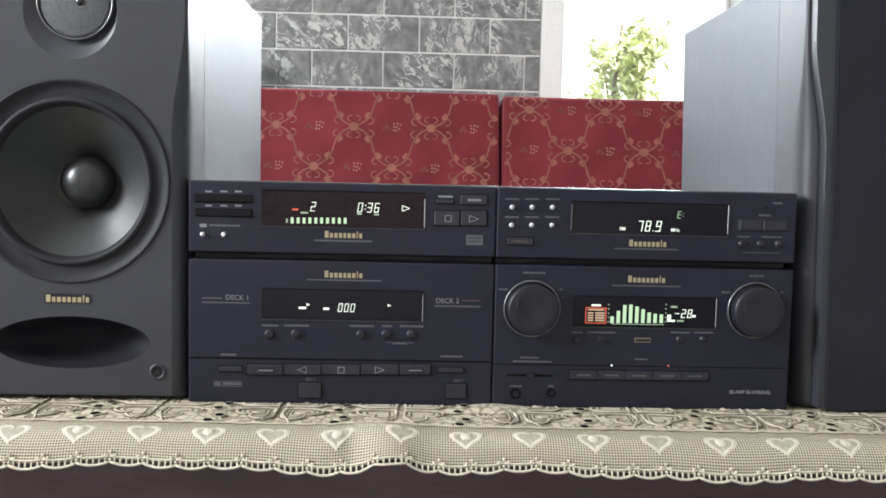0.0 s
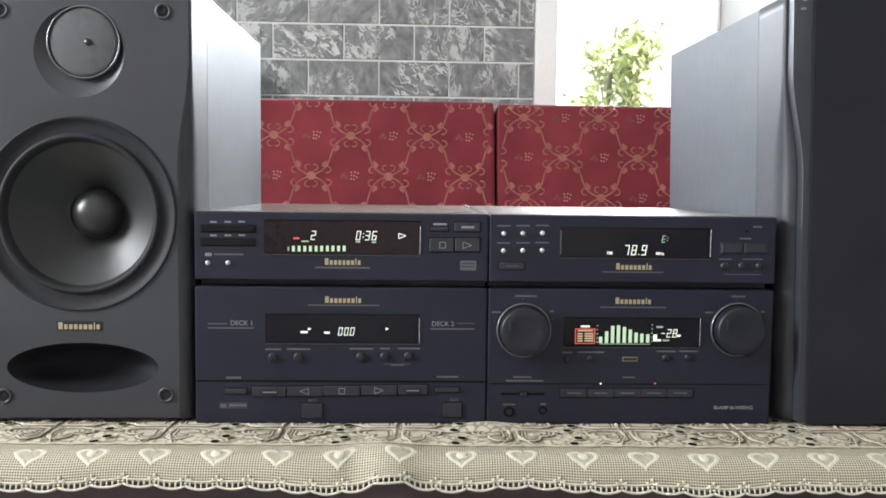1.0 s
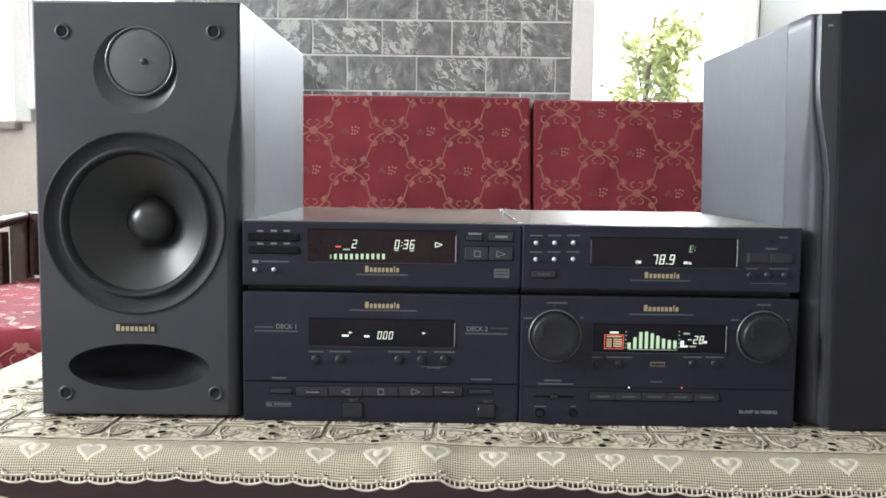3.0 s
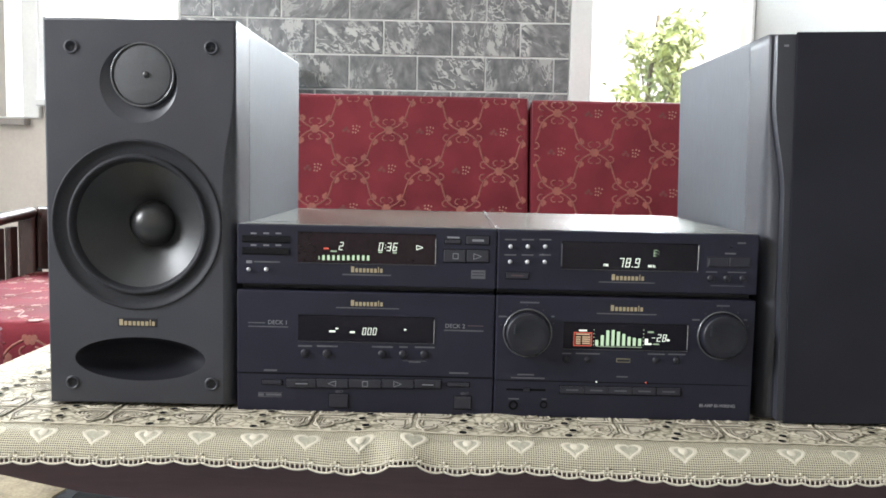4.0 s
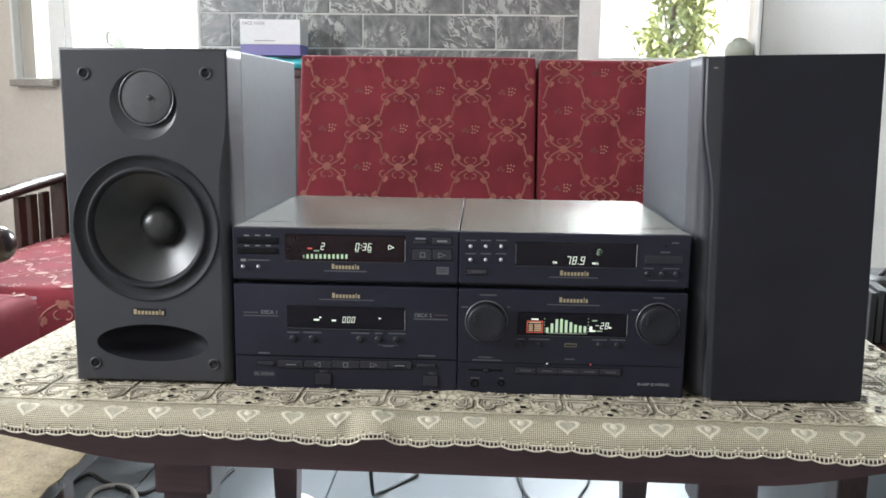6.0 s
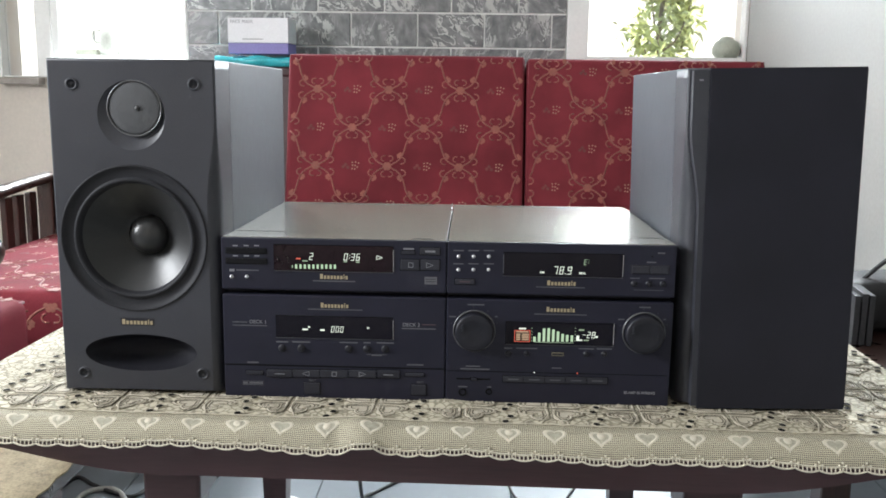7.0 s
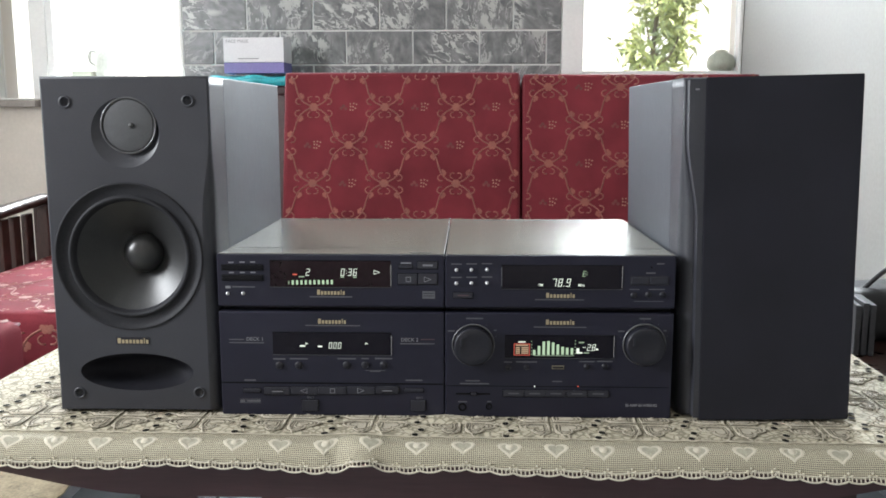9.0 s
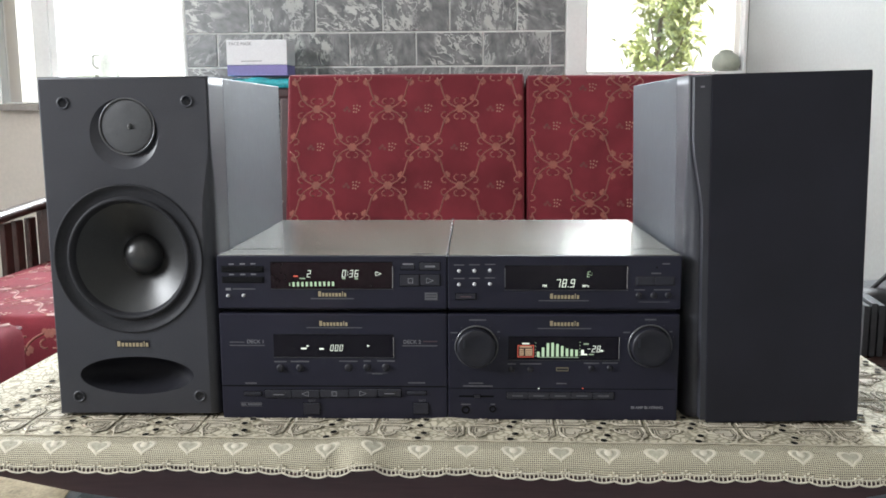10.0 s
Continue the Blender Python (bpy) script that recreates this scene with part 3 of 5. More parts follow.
for i in range(47):
    x = -0.5945 + 0.02555 * i
    bm = bmesh.new()
    for depth, up, rad in ((0.0027, -0.0016, 0.0014), (0.0012, 0.0030, 0.0012)):
        arc = [(0.0128 * s, up - depth * (1 - s * s)) for s in [-1 + k / 5 for k in range(11)]]
        tube(on_cloth(x, DROP - 0.003, arc, 0.0006), rad, 5, bm=bm, flat=0.8)
    for s in (-0.72, -0.36, 0.0, 0.36, 0.72):
        tube(on_cloth(x, DROP - 0.003, [(0.0128 * s, 0.0030 - 0.0012 * (1 - s * s)), (0.0128 * s, -0.0016 - 0.0027 * (1 - s * s))], 0.0006), 0.0008, 4, bm=bm)
    for px, pz in ((0.0128, 0.0005), (0.0128, 0.0062), (0.0090, 0.0036), (0.0166, 0.0036)):
        bmesh.ops.create_icosphere(bm, subdivisions=1, radius=0.0015, matrix=Matrix.Translation(cloth_point(x + px, DROP - 0.003 - pz, 0.0006)))
    part("scallop", bm, LACE_WHITE, cloth, smooth=True)

# the field's flower motifs: four looped petals round a cross, and rosettes between


def petal_motif(rose):
    """Four heart petals, each an opaque cream leaf inside a dark gap and a cream rim, and bars that part them."""
    bm = bmesh.new()
    shade = {}

    def heart(turn, k, z):
        pts = []
        for i in range(18):
            a = 2 * math.pi * i / 18
            v = turn @ Vector((math.sin(a) ** 3 * 0.0205 * k, (13 * math.cos(a) - 5 * math.cos(2 * a) - 2 * math.cos(3 * a) - math.cos(4 * a)) * 0.00118 * k + 0.0245))
            pts.append(Vector((v.x, v.y, z)))
        return pts

    def mark(dark):
        for f in bm.faces:
            shade.setdefault(f, dark)
    for q in range(4):
        turn = Matrix.Rotation(math.pi / 4 + q * math.pi / 2, 2)
        tube(heart(turn, 1.0, 0.0007), 0.0014, 4, True, bm, 0.35)
        mark(0)
        tube(heart(turn, 0.87, 0.0004), 0.0010, 4, True, bm, 0.3)
        mark(1)
        rim = [bm.verts.new(p) for p in heart(turn, 0.79, 0.0006)]
        c = bm.verts.new(sum((v.co for v in rim), Vector()) / 18)
        for i in range(18):
            bm.faces.new((c, rim[i], rim[(i + 1) % 18]))
        mark(0)
        for k in ((0.66, 0.42) if rose else (0.60,)):
            tube(heart(turn, k, 0.0007), 0.0009, 4, True, bm, 0.3)
            mark(1)
        tube(heart(turn, 1.13, 0.0004), 0.0008, 4, True, bm, 0.3)
        mark(1)
        if rose:
            m = turn @ Vector((0, 0.0262))
            tube([Vector((m.x + 0.0008 * a * math.cos(a), m.y + 0.0008 * a * math.sin(a), 0.0014)) for a in [0.6 + 0.5 * i for i in range(12)]], 0.0010, 4, bm=bm, flat=0.6)
            mark(0)
    for sx in (1, -1):
        for s in (1, -1):
            for off, dark in ((0.0, 1), (0.0028, 0), (0.0056, 1)):
                z = 0.0004 if dark else 0.0009
                tube(smooth_line([(sx * (0.042 if dark else 0.049), s * (0.011 + off * 0.8), z), (sx * 0.020, s * (0.0022 + off * 0.6), z), (sx * (0.004 + off * 0.3), s * (0.005 + off * 0.6), z), (sx * (0.0022 + off * 0.6), s * 0.022, z), (sx * (0.011 + off * 0.8), s * (0.042 if dark else 0.049), z)], 4), 0.0009, 4, bm=bm, flat=0.6)
                mark(dark)
    for f, dark in shade.items():
        f.material_index = dark
    me = mesh_of("lace_motif", bm, LACE, True)
    me.materials.append(LACE_DARK)
    return me


motifs = [petal_motif(False), petal_motif(True)]
for i in range(11):
    for j in range(6):
        x, y = -0.4918 + 0.1035 * i, BAND + 0.050 + 0.1035 * j
        ob = new("lace_motif", motifs[(i + j) % 2])
        ob.parent = cloth
        ob.matrix_basis = pose(x, y, CT + 0.0004)
# eyelets between the motifs: dark slots through the lace, with bound rims
eye_rim, eye_hole = lathe([(0.0050, 0), (0.0056, -0.0004), (0.0050, -0.0006), (0.0045, 0)], 12), lathe([(0.0046, -0.0005), (0, -0.0006)], 12)
for m in (eye_rim, eye_hole):
    bmesh.ops.transform(m, matrix=Matrix.Diagonal((0.84, 1.05, 1, 1)) @ pose(0, 0, 0, -90), verts=m.verts)
eye_rim, eye_hole = mesh_of("eyelet_rim", eye_rim, LACE, True), mesh_of("eyelet", eye_hole, HOLE, True)
for i in range(13):
    for j in range(30):
        x, y = -0.5435 + 0.1035 * i + (0.004 if j % 2 else -0.002), BAND + 0.003 + 0.0388 * (j // 2) + 0.0155 * (j % 2)
        if x < -0.60 or x > 0.60:
            continue
        for me in (eye_rim, eye_hole):
            ob = new(me.name, me)
            ob.parent = cloth
            ob.matrix_basis = pose(x, y, CT + 0.0012 + top_lift(x, y), 0, 0, 12 if i % 2 else -10)
# thin braided bars that fill the lanes between motifs
bm = bmesh.new()
rng = random.Random(9)
for i in range(560):
    lane = rng.randrange(13) if i % 2 else None
    if lane is not None:
        x, y = -0.5435 + 0.1035 * lane + rng.gauss(0, 0.008), rng.uniform(BAND + 0.004, 0.335)
    else:
        x, y = rng.uniform(-0.60, 0.60), BAND - 0.002 + 0.1035 * rng.randrange(6) + abs(rng.gauss(0, 0.006)) + 0.003
    if abs(x) > 0.598:
        continue
    a, s = rng.uniform(0, 6.28), rng.uniform(0.004, 0.009)
    pts = [Vector((x + s * math.cos(a + b) * (0.6 + 0.4 * b), y + s * math.sin(a + b) * (0.6 + 0.4 * b), CT + 0.001 + top_lift(x, y))) for b in (0, 0.5, 1.0, 1.5, 2.0)]
    tube(pts, 0.0008, 4, bm=bm, flat=0.4)
tagged(part("braid", bm, LACE, cloth, smooth=True), kind="stuff")
# corded line where the field meets the net
part("cord", tube([cloth_point(-0.612 + 1.22 * i / 120, 0.0005 + 0.0022 * math.sin(i * 1.3) ** 2, 0.001) + Vector((0, 0, top_lift(-0.612 + 1.22 * i / 120, BAND))) for i in range(121)], 0.0014, 5, flat=0.6), LACE, cloth, smooth=True)

# ---------------------------------------------------------------- hi-fi units
BASE = 0.4525


def unit(name, label, x, z, h, plate):
    """A hi-fi unit 270 mm wide: front fascia, chassis and, on the upper ones, a grey steel cover."""
    u = thing(name, label, "stereo unit", x, 0, z, group="stereo units")
    bm = box(-0.1348, 0.1348, 0.0, 0.020, 0.0 if plate else -0.0022, h, 0.0022, 3)
    part("fascia", bm, PLASTIC, u)
    if plate:
        part("chassis", box(-0.1340, 0.1340, 0.0205, 0.356, 0.001, h - 0.004, 0.001), PLASTIC_DARK, u)
        bm = box(-0.1345, 0.1345, 0.0215, 0.362, h - 0.0035, h - 0.0012, 0.0006)
        part("cover", bm, STEEL, u, "grey painted steel cover")
        part("fascia_lip", box(-0.1335, 0.1335, 0.004, 0.0211, h - 0.0005, h + 0.0006, 0.0004), STEEL, u)
        # dark strips laid on the steel stand for shade in its pressed lines
        part("pressed_line", box(-0.132, 0.132, 0.0285, 0.0300, h - 0.0013, h - 0.0009), PLASTIC_DARK, u)
        part("pressed_line", box(-0.132, 0.132, 0.0600, 0.0608, h - 0.0013, h - 0.0010), KEY_EDGE, u)
        part("rear_slot", box(-0.100, 0.105, 0.3440, 0.3465, h - 0.0013, h - 0.0009), PLASTIC_DARK, u)
    else:
        part("chassis", box(-0.1340, 0.1340, 0.0205, 0.356, 0.001, h + 0.0045, 0.001), PLASTIC_DARK, u)
    return u


def face(u, name, x, z, w, h, mat, proud=0.6, bevel=0.2, label=""):
    """A flat piece on a unit's front, in millimetres from its lower left corner."""
    cx, cz = x / 1000 - 0.135, z / 1000
    w, h, p = w / 2000, h / 2000, proud / 1000
    bv = min(bevel / 1000, w * 0.8, h * 0.8, p * 0.9)
    bm = box(cx - w, cx + w, -p, 0.0005, cz - h, cz + h, bv, 1)
    if mat is KEY or name == "long_button":
        old = set(bm.faces)
        box(cx - w - 0.0007, cx + w + 0.0007, -0.0002, 0.0004, cz - h - 0.0007, cz + h + 0.0007, bm=bm)
        for f in bm.faces:
            f.material_index = 0 if f in old else 1
    ob = part(name, bm, mat, u, label)
    if mat is KEY or name == "long_button":
        ob.data.materials.append(HOLE)
    return ob


def stud(u, x, z, d, mat):
    r = d / 2000
    part("round_button", lathe([(r * 1.3, 0.0002), (r * 1.3, -0.0004), (r, -0.0006), (r, -0.0020), (r * 0.8, -0.0028), (0, -0.0030)], 20, centre=(x / 1000 - 0.135, 0, z / 1000)), mat, u, smooth=True)


def knob_button(u, x, z, r):
    r = r / 1000
    part("round_button", lathe([(r * 1.12, 0.0002), (r * 1.12, -0.0003), (r * 0.98, -0.0004), (r * 0.95, -0.0018), (r * 0.8, -0.0023), (0, -0.0019)], 24, centre=(x / 1000 - 0.135, 0, z / 1000)), PLASTIC_DARK, u, smooth=True)


def jack(u, x, z, r):
    r = r / 1000
    part("jack_socket", lathe([(r * 1.2, 0.0002), (r * 1.15, -0.0008), (r * 0.8, -0.0009), (r * 0.72, 0.0004), (0, 0.0004)], 24, centre=(x / 1000 - 0.135, 0, z / 1000)), HOLE, u, smooth=True)


def dial(u, x, z, r):
    r, c = r / 1000, (x / 1000 - 0.135, 0, z / 1000)
    d = part("dial", lathe([(r * 0.90, 0.0002), (r * 0.90, -0.010), (r * 0.87, -0.0125), (r * 0.82, -0.0132), (r * 0.55, -0.0120), (0, -0.0116)], 64, centre=c), PLASTIC_DARK, u, "large round black dial", smooth=True)
    part("dial_ring", lathe([(r * 1.0, 0.0002), (r * 1.0, -0.0016), (r * 0.965, -0.0022), (r * 0.93, -0.0012), (r * 0.93, 0.0002)], 64, centre=c), RING, d, smooth=True)
    part("dial_mark", box(c[0] - r * 0.60, c[0] - r * 0.52, -0.0136, -0.0118, c[2] + r * 0.05, c[2] + r * 0.42, 0.0004), KEY, d)
    for k in range(9):
        a = radians(-50 + 285 * k / 8)
        if k in (0, 8):
            continue
        px, pz = c[0] + r * 1.13 * math.cos(a), c[2] + r * 1.13 * math.sin(a)
        if 20 < -50 + 285 * k / 8 < 165:
            part("printed_mark", box(px - 0.0004, px + 0.0004, -0.00015, 0.0002, pz - 0.0004, pz + 0.0004), PRINT_DIM, u)


def brand(u, x, z, w, h, y=0.0):
    """A maker's name as a row of plain gold blocks."""
    widths = (0.100, 0.080, 0.085, 0.080, 0.075, 0.085, 0.085, 0.030, 0.075)
    px = x / 1000 - 0.135 - w / 2000
    bm = bmesh.new()
    for k, f in enumerate(widths):
        ww = f * w / 1000
        tall = (1.0 if k in (0, 7) else 0.70) * h / 1000
        box(px, px + ww, y - 0.0003, y + 0.0003, z / 1000 - h / 2000, z / 1000 - h / 2000 + tall, bm=bm)
        px += ww + 0.037 * w / 1000
    return part("maker_mark", bm, GOLD, u, "plain gold maker's mark")


def wording(u, x, z, text, size, mat, bold=0.00004):
    letters(text, size / 1000, mat, u, x / 1000 - 0.135, -0.0006, z / 1000, bold=bold)


SEGMENTS = {"0": "abcdef", "1": "bc", "2": "abged", "3": "abgcd", "6": "acdefg", "7": "abc", "8": "abcdefg", "9": "abcdfg", "E": "adefg", "-": "g"}


def digits(u, x, z, text, h, mat):
    """Slanted seven-segment figures."""
    h = h / 1000
    w, t = h * 0.49, h * 0.10
    advance = [h * 0.26 if c in ":." else h * 0.72 for c in text]
    px = x / 1000 - 0.135 - sum(advance) / 2 + h * 0.08
    for c, adv in zip(text, advance):
        bm = bmesh.new()
        if c in ":.":
            for dz in ((0.28, 0.66) if c == ":" else (0.03,)):
                box(px, px + t, -0.0005, 0, z / 1000 - h / 2 + dz * h, z / 1000 - h / 2 + dz * h + t, bm=bm)
        else:
            places = {"a": (0, w, h - t, h), "g": (0, w, h / 2 - t / 2, h / 2 + t / 2), "d": (0, w, 0, t), "f": (0, t, h / 2, h), "b": (w - t, w, h / 2, h), "e": (0, t, 0, h / 2), "c": (w - t, w, 0, h / 2)}
            for s in SEGMENTS[c]:
                x0, x1, z0, z1 = places[s]
                g = t * 0.12
                box(px + x0 + g, px + x1 - g, -0.0005, 0, z / 1000 - h / 2 + z0 + g, z / 1000 - h / 2 + z1 - g, bm=bm)
        for v in bm.verts:
            v.co.x += (v.co.z - z / 1000) * 0.16
        part("display_figure", bm, mat, u)
        px += adv


def square_mark(u, x, z, s, mat, proud):
    cx, cz, s, p, t = x / 1000 - 0.135, z / 1000, s / 2000, proud / 1000, 0.00035
    bm = bmesh.new()
    box(cx - s, cx + s, -p - 0.0001, -p + 0.0002, cz + s - 2 * t, cz + s, bm=bm)
    box(cx - s, cx + s, -p - 0.0001, -p + 0.0002, cz - s, cz - s + 2 * t, bm=bm)
    box(cx - s, cx - s + 2 * t, -p - 0.0001, -p + 0.0002, cz - s + 2 * t, cz + s - 2 * t, bm=bm)
    box(cx + s - 2 * t, cx + s, -p - 0.0001, -p + 0.0002, cz - s + 2 * t, cz + s - 2 * t, bm=bm)
    part("stop_mark", bm, mat, u)


def arrow_mark(u, x, z, s, mat, proud):
    cx, cz, p = x / 1000 - 0.135, z / 1000, proud / 1000
    s = s / 2000
    pts = [Vector((cx - s, -p, cz + abs(s) * 0.75)), Vector((cx + s, -p, cz)), Vector((cx - s, -p, cz - abs(s) * 0.75))]
    bm = bmesh.new()
    for a, b in zip(pts, pts[1:] + pts[:1]):
        tube([a, b], 0.0003, 4, bm=bm)
    part("play_mark", bm, mat, u)


def solid_arrow(u, x, z, s, mat):
    cx, cz, s = x / 1000 - 0.135, z / 1000, s / 2000
    part("play_mark", prism([(cx - s, cz + s * 0.8), (cx + s, cz), (cx - s, cz - s * 0.8)], -0.0005, 0), mat, u)


deck = unit("cassette_deck", "black double cassette deck with lit counter display, under the disc player", -0.1352, BASE - 0.0008, 0.1262, False)
amp = unit("amplifier", "black stereo amplifier with two dials and lit spectrum display", 0.1352, BASE - 0.0008, 0.1262, False)
cd = unit("disc_player", "black compact disc player with lit display and grey steel cover", -0.1352, 0.5840, 0.0630, True)
tuner = unit("radio_tuner", "black radio tuner with lit frequency display and grey steel cover", 0.1352, 0.5840, 0.0630, True)

# compact disc player, front panel
face(cd, "long_button", 30.7, 47.1, 48.8, 6.0, BUTTON_BLACK, 1.4, 0.6)
face(cd, "long_button", 30.7, 34.7, 48.8, 6.0, BUTTON_BLACK, 1.4, 0.6)
face(cd, "printed_mark", 17.5, 53.1, 6.0, 1.6, PRINT, 0.15, 0)
face(cd, "printed_mark", 17.5, 40.8, 6.0, 1.6, PRINT, 0.15, 0)
face(cd, "printed_mark", 30.7, 53.4, 6.0, 1.6, PRINT, 0.15, 0)
face(cd, "printed_mark", 30.7, 41.0, 6.0, 1.6, PRINT, 0.15, 0)
face(cd, "printed_mark", 43.3, 53.6, 6.0, 1.6, PRINT, 0.15, 0)
face(cd, "printed_mark", 43.3, 41.2, 6.0, 1.6, PRINT, 0.15, 0)
stud(cd, 12.3, 15.5, 3.4, PEARL)
stud(cd, 30.7, 15.8, 3.4, PEARL)
face(cd, "printed_mark", 12.9, 23.3, 6.0, 3.0, PRINT, 0.15, 0)
face(cd, "printed_mark", 31.5, 23.6, 26.9, 1.4, PRINT_DIM, 0.15, 0)
face(cd, "display_window", 135.0, 39.7, 143.4, 31.3, SMOKED_RED, 0.3, 0.2)
# lips on all units: lit lower edge and shaded upper edge, by colour
face(cd, "window_lip", 135.0, 23.6, 143.4, 0.9, KEY_EDGE, 0.7, 0.2)
face(cd, "window_lip", 135.0, 55.8, 143.4, 0.7, HOLE, 0.4, 0.1)
face(cd, "trim_bracket", 206.6, 38.2, 1.0, 25.8, CHROME, 0.9, 0.3)
brand(cd, 135.5, 17.8, 33.0, 6.0)
face(cd, "printed_mark", 135.3, 12.2, 50.7, 1.4, PRINT_DIM, 0.15, 0)
face(cd, "button", 224.0, 48.9, 15.9, 3.8, KEY, 1.2, 0.5)
face(cd, "button", 249.8, 50.8, 23.6, 8.5, KEY, 1.0, 0.6)
face(cd, "printed_mark", 224.6, 53.2, 12.6, 1.9, PRINT, 0.15, 0)
face(cd, "printed_mark", 250.2, 50.7, 11.8, 2.2, PRINT, 1.1, 0)
face(cd, "stop_button", 226.4, 34.0, 22.8, 12.9, KEY, 1.2, 0.8)
face(cd, "play_button", 250.1, 34.4, 23.0, 12.9, KEY, 1.2, 0.8)
square_mark(cd, 227.3, 33.9, 6.0, PRINT, 1.3)
arrow_mark(cd, 250.1, 34.0, 8.0, PRINT, 1.3)
face(cd, "disc_emblem", 251.2, 15.2, 14.8, 9.0, PRINT_DIM, 0.3, 0.1)
face(cd, "emblem_stripe", 251.2, 17.1, 12.1, 0.8, PLASTIC_DARK, 0.45, 0)
face(cd, "emblem_stripe", 251.2, 14.1, 12.1, 0.8, PLASTIC_DARK, 0.45, 0)
face(cd, "display_bar", 93.0, 39.0, 5.4, 1.6, VFD_RED, 0.45, 0)
face(cd, "display_bar", 100.9, 36.3, 6.6, 1.4, VFD_DIM, 0.45, 0)
digits(cd, 108.9, 41.8, "2", 8.4, VFD)
digits(cd, 157.4, 42.0, "0:36", 8.6, VFD)
face(cd, "display_bar", 149.3, 36.3, 4.1, 1.4, VFD_DIM, 0.45, 0)
face(cd, "display_bar", 164.1, 36.0, 4.1, 1.4, VFD_DIM, 0.45, 0)
arrow_mark(cd, 190.0, 42.0, 6.5, VFD, 0.45)
face(cd, "track_cell", 90.3, 29.3, 2.5, 5.2, VFD_GREEN, 0.45, 0)
face(cd, "track_cell", 95.5, 29.4, 2.5, 5.2, VFD_GREEN, 0.45, 0)
face(cd, "track_cell", 100.7, 29.4, 2.5, 5.2, VFD_GREEN, 0.45, 0)
face(cd, "track_cell", 105.8, 29.5, 2.5, 5.2, VFD_GREEN, 0.45, 0)
face(cd, "track_cell", 111.0, 29.6, 2.5, 5.2, VFD_GREEN, 0.45, 0)
face(cd, "track_cell", 116.1, 29.7, 2.5, 5.2, VFD_GREEN, 0.45, 0)
face(cd, "track_cell", 121.3, 29.8, 2.5, 5.2, VFD_GREEN, 0.45, 0)
face(cd, "track_cell", 126.4, 29.9, 2.5, 5.2, VFD_GREEN, 0.45, 0)
face(cd, "track_cell", 131.6, 29.9, 2.5, 5.2, VFD_GREEN, 0.45, 0)
face(cd, "track_cell", 136.7, 30.0, 2.5, 5.2, VFD_GREEN, 0.45, 0)
face(cd, "display_bar", 85.7, 29.1, 1.4, 3.8, VFD_DIM, 0.45, 0)

# cassette deck, front panel
brand(deck, 136.0, 114.8, 33.4, 6.0)
face(deck, "printed_mark", 136.6, 109.6, 65.8, 1.1, PRINT_DIM, 0.15, 0)
wording(deck, 43.0, 92.4, "DECK 1", 6.2, PRINT)
wording(deck, 228.4, 92.7, "DECK 2", 6.2, PRINT)
face(deck, "printed_mark", 20.7, 91.7, 17.8, 1.1, PRINT_DIM, 0.15, 0)
face(deck, "printed_mark", 32.8, 87.8, 42.0, 1.1, PRINT_DIM, 0.15, 0)
face(deck, "printed_mark", 249.8, 93.4, 16.5, 1.1, PRINT_RED, 0.15, 0)
face(deck, "printed_mark", 237.5, 88.1, 41.1, 1.4, PRINT_DIM, 0.15, 0)
face(deck, "display_window", 135.5, 87.3, 142.6, 26.9, SMOKED, 0.3, 0.2)
face(deck, "window_lip", 135.5, 73.3, 142.6, 0.9, KEY_EDGE, 0.7, 0.2)
face(deck, "window_lip", 135.5, 101.2, 142.6, 0.7, HOLE, 0.4, 0.1)
face(deck, "trim_bracket", 206.6, 86.1, 1.0, 24.1, CHROME, 0.9, 0.3)
digits(deck, 139.3, 85.2, "000", 7.6, VFD)
face(deck, "display_bar", 100.1, 84.4, 6.6, 1.9, VFD, 0.45, 0)
solid_arrow(deck, 105.3, 87.4, 3.2, VFD)
face(deck, "display_bar", 121.1, 84.0, 5.2, 1.9, VFD, 0.45, 0)
solid_arrow(deck, 176.9, 87.8, 3.2, VFD)
knob_button(deck, 71.6, 60.2, 4.2)
face(deck, "printed_mark", 71.6, 68.1, 14.8, 1.6, PRINT_DIM, 0.15, 0)
knob_button(deck, 94.9, 60.5, 4.2)
face(deck, "printed_mark", 94.9, 68.4, 21.9, 1.6, PRINT_DIM, 0.15, 0)
knob_button(deck, 152.7, 61.2, 4.2)
face(deck, "printed_mark", 152.7, 69.0, 21.9, 1.6, PRINT_DIM, 0.15, 0)
knob_button(deck, 174.9, 61.5, 4.2)
face(deck, "printed_mark", 174.9, 69.3, 8.8, 1.6, PRINT_DIM, 0.15, 0)
knob_button(deck, 197.1, 61.8, 4.2)
face(deck, "printed_mark", 197.1, 69.5, 20.8, 1.6, PRINT_DIM, 0.15, 0)
face(deck, "printed_mark", 186.7, 54.7, 24.7, 0.5, PRINT_DIM, 0.15, 0)
face(deck, "printed_mark", 186.7, 53.6, 12.6, 1.1, PRINT_DIM, 0.15, 0)
face(deck, "printed_mark", 35.4, 41.4, 13.7, 1.9, PRINT_DIM, 0.15, 0)
face(deck, "printed_mark", 233.3, 42.9, 20.3, 1.6, PRINT_DIM, 0.15, 0)
face(deck, "groove", 134.9, 38.3, 268.7, 1.6, HOLE, 0.2, 0)
face(deck, "long_button", 37.2, 28.7, 20.6, 4.4, KEY, 1.6, 0.5)
face(deck, "long_button", 232.9, 30.7, 22.8, 4.1, KEY, 1.6, 0.5)
